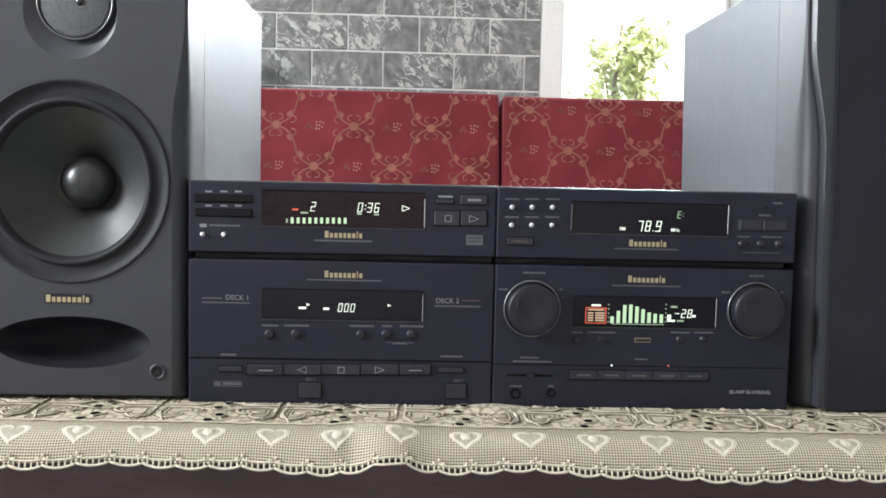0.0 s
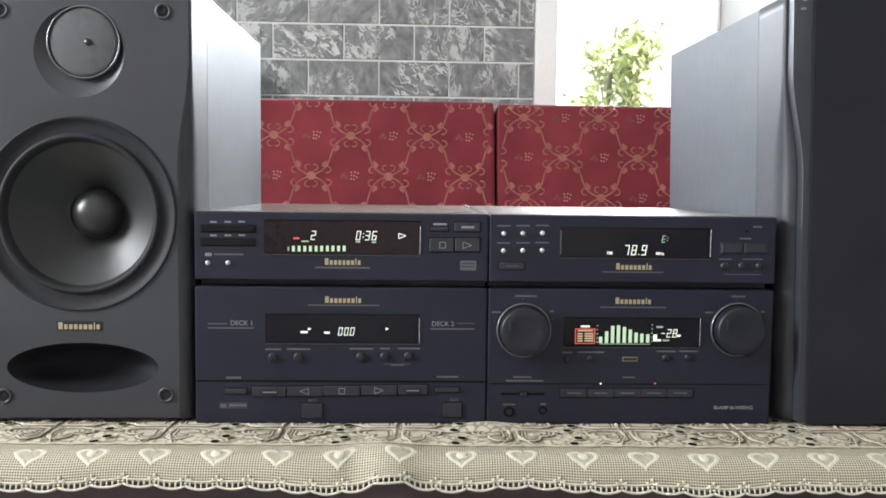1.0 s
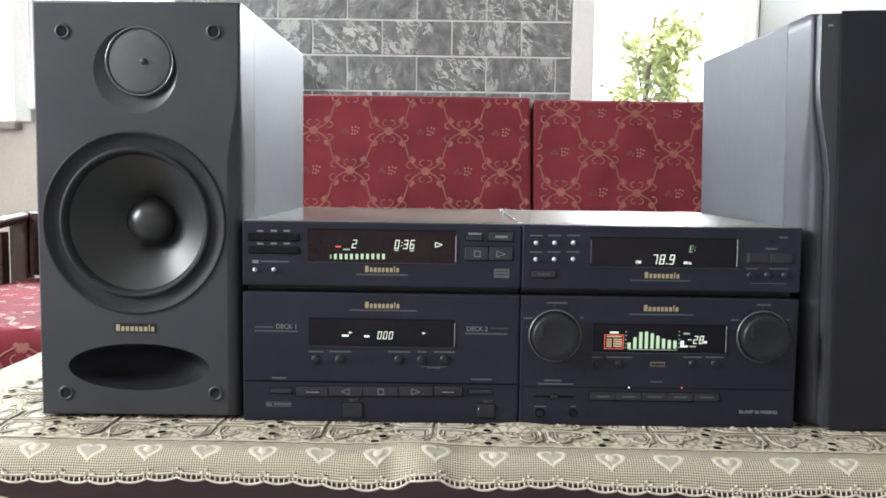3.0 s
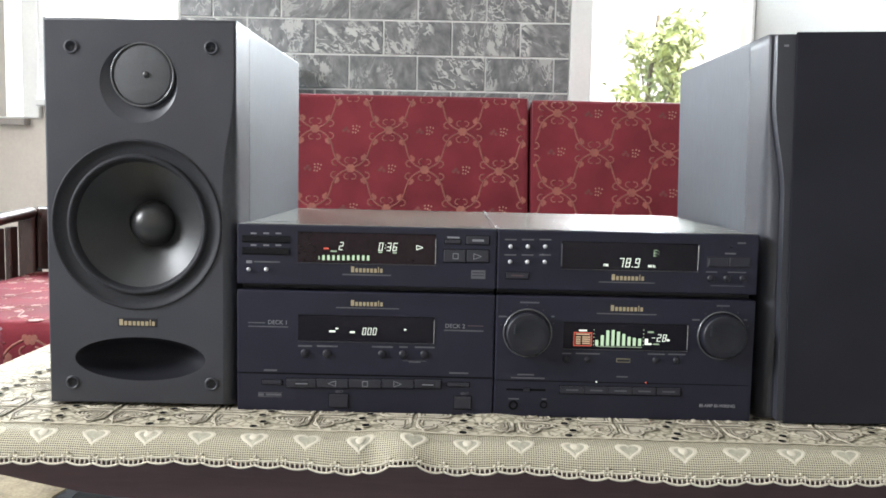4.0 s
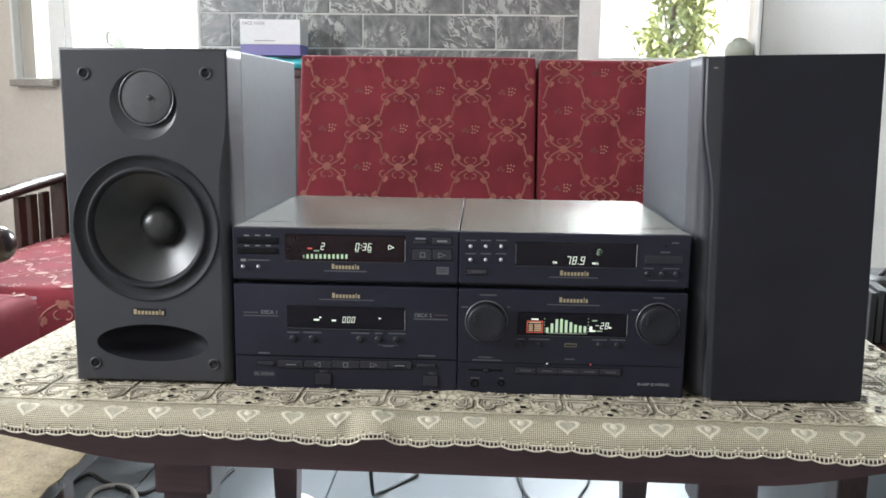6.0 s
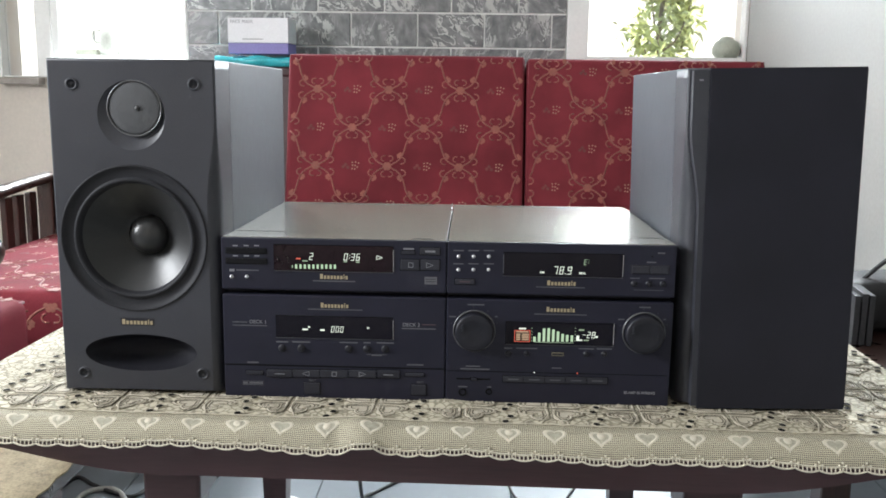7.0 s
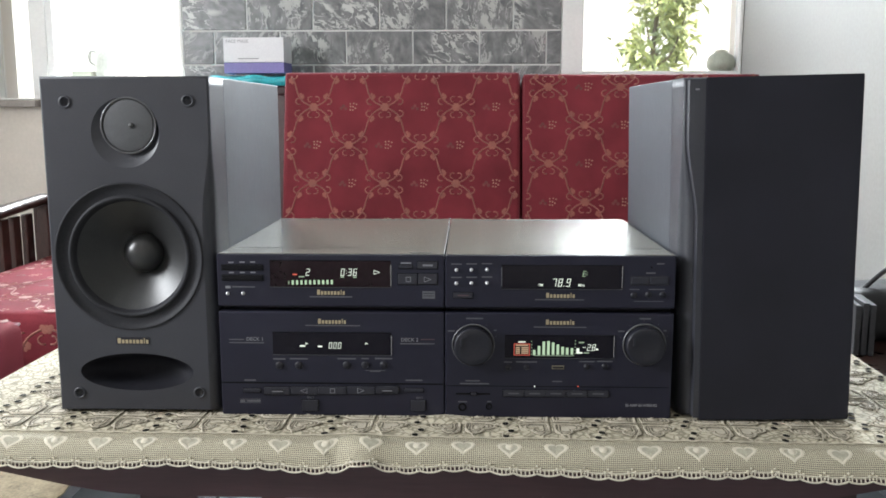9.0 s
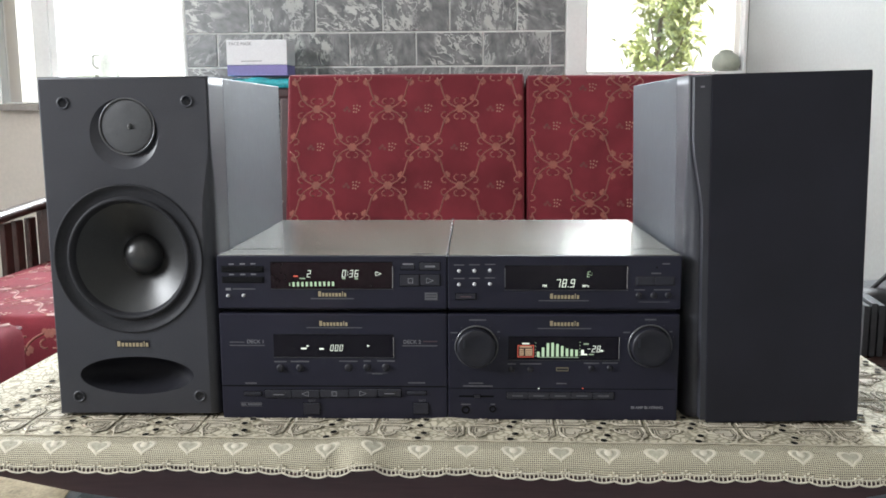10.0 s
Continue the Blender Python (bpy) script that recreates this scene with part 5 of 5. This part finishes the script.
def damask(parent, w, d, h, nodes_x, nodes_z, flat_y, edge=0.012, m=None):
    """Gold vines on a lattice, flowers at its nodes and small sprigs between, raised on a cushion's face."""
    px, pz = 0.2545, 0.274
    vine, sprig, smudge = bmesh.new(), bmesh.new(), bmesh.new()
    inside = lambda x, z: abs(x) < w / 2 - edge and edge < z < h - edge

    def ribbon(line, width, bm):
        line = [p for p in line if inside(p[0], p[1])]
        if len(line) < 2:
            return
        tube([Vector((x, flat_y - 0.0002, z)) for x, z in line], width, 4, bm=bm, flat=0.3, normal=Vector((0, 1, 0)))

    def disc(x, z, r, bm, n=7, k=1.0):
        if inside(x, z):
            c = bm.verts.new((x, flat_y - 0.0016, z))
            ring = [bm.verts.new((x + r * math.cos(6.2832 * i / n + x * 50), flat_y - 0.0006, z + k * r * math.sin(6.2832 * i / n + x * 50))) for i in range(n)]
            for i in range(n):
                bm.faces.new((c, ring[(i + 1) % n], ring[i]))
    for i in range(-4, 8):
        for j in range(-4, 8):
            for half in (0, 1):
                x, z = nodes_x + (i + half * 0.5) * px, nodes_z + (j + half * 0.5) * pz
                if not (abs(x) < w / 2 + 0.2 and -0.2 < z < h + 0.2):
                    continue
                for k in range(6):
                    a = k * 1.0472
                    disc(x + 0.0095 * math.cos(a), z + 0.0095 * math.sin(a), 0.0068, vine)
                disc(x, z, 0.006, vine)
                for sx in (1, -1):
                    for sz in (1, -1):
                        s = [(x + sx * px * 0.5 * (t + 0.098 * math.sin(2 * math.pi * t)), z + sz * pz * 0.5 * (t - 0.066 * math.sin(2 * math.pi * t))) for t in [m / 12 for m in range(13)]]
                        if sz > 0:
                            ribbon(s, 0.0026, vine)
                        for t, size in ((0.30, 0.010), (0.68, 0.011)):
                            bx = x + sx * px * 0.5 * (t + 0.098 * math.sin(2 * math.pi * t))
                            bz = z + sz * pz * 0.5 * (t - 0.066 * math.sin(2 * math.pi * t))
                            out = 1 if t < 0.5 else -1
                            if sz < 0:
                                continue
                            curl = [(bx + out * sx * 0.016 * math.sin(q) * 0.9, bz - out * 0.012 * (1 - math.cos(q))) for q in [0, 0.6, 1.2, 1.8, 2.5, 3.3]]
                            ribbon(curl, 0.0024, vine)
                            disc(bx - out * sx * 0.009, bz + out * 0.005, 0.0080, vine, 5, 1.3)
                            disc(bx - out * sx * 0.003, bz + out * 0.013, 0.0052, vine, 5, 1.3)
                        curl = [(x + sx * (0.010 + 0.011 * math.sin(q)), z + sz * (0.018 + 0.010 * (1 - math.cos(q)))) for q in [0, 0.7, 1.4, 2.1, 2.8, 3.6]]
                        ribbon(curl, 0.0021, vine)
                # sprig in the middle of the diamond beside each node
                mx = x + px * 0.5
                for dx, dz in ((0.012, 0.012), (0.024, 0.013), (0.013, 0.002), (0.022, 0.001), (0.030, -0.004), (0.012, -0.010), (0.021, -0.011), (0.034, 0.010)):
                    disc(mx + dx - 0.008, z + dz, 0.0036, sprig, 5)
                for dx, dz in ((-0.020, 0.004), (-0.012, -0.006), (-0.028, -0.004)):
                    disc(mx + dx, z + dz, 0.0065, smudge, 6)
    if m:
        for bm in (vine, sprig, smudge):
            bmesh.ops.transform(bm, matrix=m, verts=bm.verts)
    tagged(part("vine_pattern", vine, VINE, parent, "woven gold vines", smooth=True), kind="stuff")
    tagged(part("sprig_pattern", sprig, SPRIG, parent, smooth=True), kind="stuff")
    tagged(part("shaded_pattern", smudge, SMUDGE, parent, smooth=True), kind="stuff")


LEAN = -13.0
for x0, x1, h, nx, nz in ((-0.606, 0.239, 0.565, -0.244, 0.876), (0.245, 1.085, 0.558, 0.464, 0.813)):
    w = x1 - x0
    m = pose((x0 + x1) / 2 - 0.2, -0.005, 0.393, LEAN)
    c = cushion("back_cushion", w, 0.12, h, 0.022, sofa, m, "red damask back cushion with gold vines")
    damask(c, w, 0.12, h, nx - (x0 + x1) / 2, (nz - 0.44) / math.cos(radians(LEAN)) - 0.012, -0.060)
for x0, x1 in ((-0.606, 0.236), (0.249, 1.085)):
    part("seat_cushion", box(x0 - 0.2, x1 - 0.2, -0.62, -0.09, 0.255, 0.385, 0.03, 4), DAMASK, sofa, smooth=True)
part("seat_frame", box(-0.86, 0.905, -0.62, 0.18, 0.175, 0.253, 0.008), MAHOGANY, sofa)
bm = box(-0.86, 0.90, -0.016, 0.016, 0.255, 0.878, 0.008)
ob = part("back_board", bm, MAHOGANY, sofa)
ob.matrix_basis = pose(0, 0.085, 0.0, -6)
part("top_rail", box(-1.05, 0.90, 0.17, 0.335, 0.872, 0.910, 0.01), MAHOGANY, sofa)
for x in (-0.84, 0.86):
    for y in (-0.58, 0.14):
        part("leg", box(x - 0.03, x + 0.03, y - 0.03, y + 0.03, 0, 0.180, 0.006), MAHOGANY, sofa)
part("back_post", box(-1.03, -0.97, 0.22, 0.29, 0.0, 0.8715, 0.006), MAHOGANY, sofa)

# ---------------------------------------------------------------- armchairs beside the table
arm = thing("armchair", "dark wooden armchair with slatted arm and red damask seat", "armchair", -0.915, 1.20, -0.028, 0, "armchairs")
c = cushion("seat_cushion", 0.64, 0.13, 0.80, 0.03, arm, pose(-0.005, 0.40, 0.36, 90), "worn red damask seat cushion")
damask(c, 0.64, 0.13, 0.80, 0.05, 0.30, -0.065)
damask(c, 0.64, 0.13, 0.13, 0.05, 0.10, 0.0, 0.028, Matrix(((1, 0, 0, 0), (0, 0, -1, 0.065), (0, 1, 0, 0), (0, 0, 0, 1))))
c.matrix_basis = pose(-0.005, -0.42, 0.352, 0) @ Matrix(((1, 0, 0, 0), (0, 0, 1, 0), (0, -1, 0, 0), (0, 0, 0, 1)))
part("seat_frame", box(-0.34, 0.33, -0.40, 0.40, 0.20, 0.286, 0.006), DARKWOOD, arm)
for sx in (-0.345, 0.345):
    rail = [(sx * 0.93, -0.34, 0.522), (sx, -0.10, 0.549), (sx, 0.15, 0.568), (sx, 0.40, 0.582)]
    bm = tube(smooth_line(rail, 6), 0.030, 10, flat=0.55)
    part("arm_rail", bm, DARKWOOD, arm, smooth=True)
    for y in (0.150, 0.214, 0.286):
        part("arm_slat", box(sx - 0.009, sx + 0.009, y - 0.019, y + 0.019, 0.28, 0.548, 0.003), DARKWOOD, arm)
    part("front_leg", box(sx - 0.024, sx + 0.024, -0.36, -0.312, 0, 0.515, 0.006), DARKWOOD, arm)
    part("back_leg", box(sx - 0.024, sx + 0.024, 0.37, 0.418, 0, 0.578, 0.006), DARKWOOD, arm)
part("backrest", box(-0.32, 0.32, 0.38, 0.405, 0.42, 0.60, 0.006), DARKWOOD, arm)

near = thing("armchair", "dark wooden armchair with round arm end and red damask seat cushion", "armchair", -1.13, 0.28, 0, 0, "armchairs")
c = cushion("seat_cushion", 0.62, 0.14, 0.63, 0.035, near, pose(0.005, -0.315, 0.355) @ Matrix(((1, 0, 0, 0), (0, 0, 1, 0), (0, -1, 0, 0), (0, 0, 0, 1))), "plump red damask seat cushion")
damask(c, 0.62, 0.14, 0.63, 0.20, 0.50, -0.070)
damask(c, 0.62, 0.14, 0.14, 0.20, 0.06, 0.0, 0.030, Matrix(((1, 0, 0, 0), (0, 0, -1, 0.070), (0, 1, 0, 0), (0, 0, 0, 1))))
part("seat_frame", box(-0.32, 0.30, -0.32, 0.31, 0.20, 0.284, 0.006), DARKWOOD, near)
bm = tube(smooth_line([(-0.33, -0.10, 0.587), (0.10, -0.10, 0.599), (0.445, -0.10, 0.592)], 6), 0.026, 10, flat=0.7)
part("arm_rail", bm, DARKWOOD, near, smooth=True)
bm = bmesh.new()
bmesh.ops.create_uvsphere(bm, u_segments=24, v_segments=14, radius=0.026, matrix=Matrix.Translation((0.470, -0.10, 0.589)))
part("arm_end", bm, DARKWOOD, near, "glossy rounded arm end", True)
for x, y in ((-0.30, -0.29), (0.28, -0.29), (-0.30, 0.28), (0.28, 0.28)):
    part("leg", box(x - 0.022, x + 0.022, y - 0.022, y + 0.022, 0, 0.199, 0.005), DARKWOOD, near)
part("arm_post", box(0.24, 0.285, -0.125, -0.08, 0.2845, 0.588, 0.006), DARKWOOD, near)
part("backrest", box(-0.36, -0.325, -0.32, 0.32, 0.20, 0.62, 0.006), DARKWOOD, near)

# ---------------------------------------------------------------- things on the sofa's rail and the window sills
mask = thing("box_of_masks", "white and purple cardboard box on a turquoise folder", "box", -0.767, 2.335, 0.9560, -4)
part("carton", box(-0.115, 0.115, -0.055, 0.055, 0.040, 0.130, 0.002), CARD, mask)
part("base", box(-0.1145, 0.1145, -0.0545, 0.0545, 0.0, 0.0395, 0.002), PURPLE, mask, "purple lower half")
letters("FACE MASK", 0.017, PRINT, mask, -0.105, -0.0556, 0.116, align="LEFT")
part("printed_line", box(-0.06, 0.02, -0.0554, -0.0550, 0.052, 0.055), PRINT, mask)
fold = thing("plastic_folder", "crumpled turquoise plastic folder lying on the sofa rail", "folder", -0.73, 2.335, 0.9105)
bm = bmesh.new()
bmesh.ops.create_grid(bm, x_segments=24, y_segments=12, size=0.5)
for v in bm.verts:
    x, y = v.co.x * 0.40, v.co.y * 0.15
    v.co = Vector((x, y, 0.034 + 0.006 * math.sin(x * 40) * math.cos(y * 50) - 0.10 * max(0, abs(x) - 0.17)))
geom = bmesh.ops.extrude_face_region(bm, geom=bm.faces[:])
for v in [g for g in geom["geom"] if isinstance(g, bmesh.types.BMVert)]:
    v.co.z -= 0.0335 + 0.006 * math.sin(v.co.x * 40) * math.cos(v.co.y * 50) * 0.9
bmesh.ops.recalc_face_normals(bm, faces=bm.faces)
part("sleeve", bm, TURQUOISE, fold, smooth=True)

jug = thing("water_jug", "pale plastic jug with handle on the window sill", "jug", -1.436, 2.545, 0.953)
part("body", upright([(0, 0), (0.036, 0), (0.039, 0.02), (0.036, 0.09), (0.024, 0.112), (0.022, 0.12), (0, 0.121)], 28), STEELPOT, jug, smooth=True)
part("handle", tube(smooth_line([(-0.030, 0, 0.10), (-0.060, 0, 0.10), (-0.062, 0, 0.06), (-0.034, 0, 0.045)], 5), 0.006, 7), STEELPOT, jug, smooth=True)
tin = thing("small_tin", "small dark tin on the window sill", "tin", -1.526, 2.545, 0.953)
part("body", box(-0.042, 0.042, -0.025, 0.025, 0, 0.024, 0.006), CERAMIC, tin)
pot = thing("ceramic_pot", "squat grey-green pot with lid on the window sill", "pot", 1.020, 2.535, 0.973)
pot.scale = (0.8, 0.8, 0.8)
part("body", upright([(0, 0), (0.05, 0), (0.066, 0.02), (0.068, 0.045), (0.055, 0.075), (0.03, 0.09), (0, 0.092)], 28), CERAMIC, pot, smooth=True)
part("lid", upright([(0.034, 0.089), (0.030, 0.098), (0.010, 0.104), (0, 0.105)], 20), CERAMIC, pot, smooth=True)

# ---------------------------------------------------------------- bench with bags beside the east wall
bench = thing("low_bench", "dark wooden low bench against the side wall", "bench", 0.858, 0.80, 0)
part("seat", box(-0.23, 0.22, -0.42, 0.42, 0.32, 0.36, 0.008), DARKWOOD, bench)
for x in (-0.20, 0.19):
    for y in (-0.38, 0.38):
        part("leg", box(x - 0.025, x + 0.025, y - 0.025, y + 0.025, 0, 0.3195, 0.005), DARKWOOD, bench)
bag = thing("handbag", "black leather handbag slumped on the bench", "bag", 0.925, 0.78, 0.361, 12)
bm = box(-0.15, 0.13, -0.07, 0.07, 0, 0.125, 0.035, 4)
for v in bm.verts:
    v.co.z *= 1 - 0.25 * abs(v.co.x) / 0.15 + 0.08 * math.sin(v.co.x * 30)
part("body", bm, LEATHER, bag, smooth=True)
part("strap", tube(smooth_line([(-0.11, -0.02, 0.10), (-0.06, -0.05, 0.155), (0.03, -0.06, 0.150), (0.09, -0.02, 0.10)], 6), 0.008, 6, flat=0.6), LEATHER, bag, smooth=True)
bm = bmesh.new()
bmesh.ops.create_uvsphere(bm, u_segments=14, v_segments=8, radius=0.008, matrix=Matrix.Translation((0.03, -0.072, 0.07)))
part("clasp", bm, CHROME, bag, smooth=True)
mags = thing("paper_stack", "dark grey folded papers standing beside the handbag", "papers", 0.79, 0.66, 0.361, -8)
for k, (mat, h) in enumerate(((PAPER_GREY, 0.095), (PAPER_GREY, 0.100), (PAPER_GREY, 0.097))):
    part("paper", box(-0.03 + 0.013 * k, -0.020 + 0.013 * k, -0.06, 0.06, 0, h, 0.001), mat, mags)

# ---------------------------------------------------------------- low stool with a lace mat, left of the table
stool = thing("low_side_table", "low wooden side table covered by a cream lace mat", "side table", -0.66, 0.02, 0)
part("top", box(-0.13, 0.125, -0.30, 0.30, 0.268, 0.298, 0.005), DARKWOOD, stool)
for x in (-0.10, 0.01):
    for y in (-0.20, 0.26):
        part("leg", box(x - 0.02, x + 0.02, y - 0.02, y + 0.02, 0, 0.2675, 0.004), DARKWOOD, stool)
mat_ = thing("lace_mat", "cream lace mat with scalloped edge on the low side table", "mat", -0.66, 0.02, 0.2985)
bm = bmesh.new()
nx = 96
rim = []
for side in range(4):
    for i in range(nx // 4):
        s = -1 + 2 * i / (nx // 4)
        bump = 0.004 * abs(math.sin(i * math.pi / 2.0))
        p = ((s * 0.135, -0.31 - bump), (0.135 + bump, s * 0.31), (-s * 0.135, 0.31 + bump), (-0.135 - bump, -s * 0.31))[side]
        rim.append(p)
lo = [bm.verts.new((x, y, 0.0)) for x, y in rim]
hi = [bm.verts.new((x, y, 0.0025)) for x, y in rim]
bm.faces.new(hi)
for i in range(len(rim)):
    j = (i + 1) % len(rim)
    bm.faces.new((lo[i], lo[j], hi[j], hi[i]))
bmesh.ops.recalc_face_normals(bm, faces=bm.faces)
part("field", bm, LACE_TAN, mat_)

# ---------------------------------------------------------------- cables on the floor


def cable(label, points, r, mat):
    ob = thing("cable", label, "cable", group="cables")
    part("cord", tube(smooth_line(points, 8), r, 7), mat, ob, smooth=True)


cable("black power cable looping over the floor tiles", [(-0.78, 0.53, 0.005), (-0.81, 0.6, 0.005), (-0.8, 0.7, 0.005), (-0.75, 0.67, 0.005), (-0.7, 0.64, 0.005), (-0.65, 0.62, 0.005), (-0.63, 0.66, 0.005)], 0.0042, CABLE)
cable("grey cable coiled on the floor tiles", [(-0.72, 0.5, 0.006), (-0.75, 0.6, 0.006), (-0.74, 0.64, 0.006), (-0.7, 0.65, 0.006), (-0.66, 0.61, 0.006), (-0.63, 0.54, 0.006)], 0.0055, CABLE_GREY)
cable("black cable bent over the floor tiles behind the table leg", [(-0.46, 0.53, 0.005), (-0.51, 0.6, 0.005), (-0.51, 0.69, 0.005), (-0.5, 0.75, 0.005)], 0.0042, CABLE)
cable("black cable hanging behind the table to the floor", [(-0.19, 0.56, 0.44), (-0.185, 0.58, 0.25), (-0.18, 0.60, 0.05), (-0.17, 0.66, 0.005), (-0.10, 0.75, 0.005)], 0.004, CABLE)
cable("thin black cable across the floor tiles", [(0.11, 0.8, 0.004), (0.12, 0.72, 0.004), (0.13, 0.67, 0.004), (0.15, 0.62, 0.004)], 0.0028, CABLE)
cable("thin black cable trailing under the table", [(0.27, 0.78, 0.004), (0.26, 0.73, 0.004), (0.24, 0.68, 0.004), (0.22, 0.62, 0.004)], 0.0028, CABLE)
cable("black cable arched over the floor tiles", [(0.68, 0.6, 0.005), (0.72, 0.66, 0.005), (0.77, 0.71, 0.005), (0.8, 0.73, 0.005), (0.81, 0.7, 0.005), (0.81, 0.65, 0.005)], 0.0038, CABLE)
cable("yellow cable lying on the floor tiles behind the table", [(0.09, 1.00, 0.004), (0.12, 0.90, 0.004), (0.17, 0.82, 0.004), (0.22, 0.82, 0.004), (0.26, 0.90, 0.004), (0.28, 1.02, 0.004)], 0.005, CABLE_YELLOW)
adapter = thing("power_adapter", "white rounded power adapter lying on the floor tiles", "adapter", -0.33, 0.56, 0.0)
bm = bmesh.new()
bmesh.ops.create_uvsphere(bm, u_segments=24, v_segments=12, radius=0.05)
for v in bm.verts:
    v.co.z = v.co.z * 0.35 + 0.017
part("shell", bm, WHITE, adapter, smooth=True)

# ---------------------------------------------------------------- wall tiles and floor tiles
backing = structure("wall_tiling", box(-1.100, 0.388, WALL - 0.001, WALL + 0.0035, 0.0, HIGH - 0.004), GROUT, "grey marbled brick tiles with white joints between the windows", "wall")
TP, TH, G = 0.2605, 0.1312, 0.0035
shapes = {}
for r in range(21):
    z0 = 1.1285 - 9 * TH + TH * r
    z1 = min(z0 + TH, HIGH - 0.006)
    start = -0.0615 if (r - 9) % 2 == 0 else 0.0680
    x = start - TP * 6
    while x < 0.388:
        x0, x1 = max(x, -1.100), min(x + TP, 0.388)
        x += TP
        if x1 - x0 < 0.012 or z1 - z0 < 0.02 or z0 < 0:
            continue
        key = (round(x1 - x0, 3), round(z1 - z0, 3))
        if key not in shapes:
            w, h = key[0] / 2 - G, key[1] / 2 - G
            shapes[key] = mesh_of("tile", box(-w, w, -0.005, 0.0, -h, h, 0.0015, 1), STONE)
        ob = new("tile", shapes[key])
        ob.parent = backing
        ob.matrix_basis = pose((x0 + x1) / 2, WALL - 0.0012, (z0 + z1) / 2)
FT = 0.40
slab = mesh_of("tile", box(-FT / 2 + 0.0015, FT / 2 - 0.0015, -FT / 2 + 0.0015, FT / 2 - 0.0015, -0.0038, 0.0, 0.0006, 1), TILE_FLOOR)
for i in range(-6, 4):
    for j in range(-8, 7):
        x, y = -0.078 + FT * i, 0.40 + FT * j - 0.1
        if LEFT - 0.1 < x < RIGHT + 0.1 and FRONT - 0.1 < y < WALL + 0.1:
            ob = new("tile", slab)
            ob.parent = floor
            ob.matrix_basis = pose(x, y, 0)
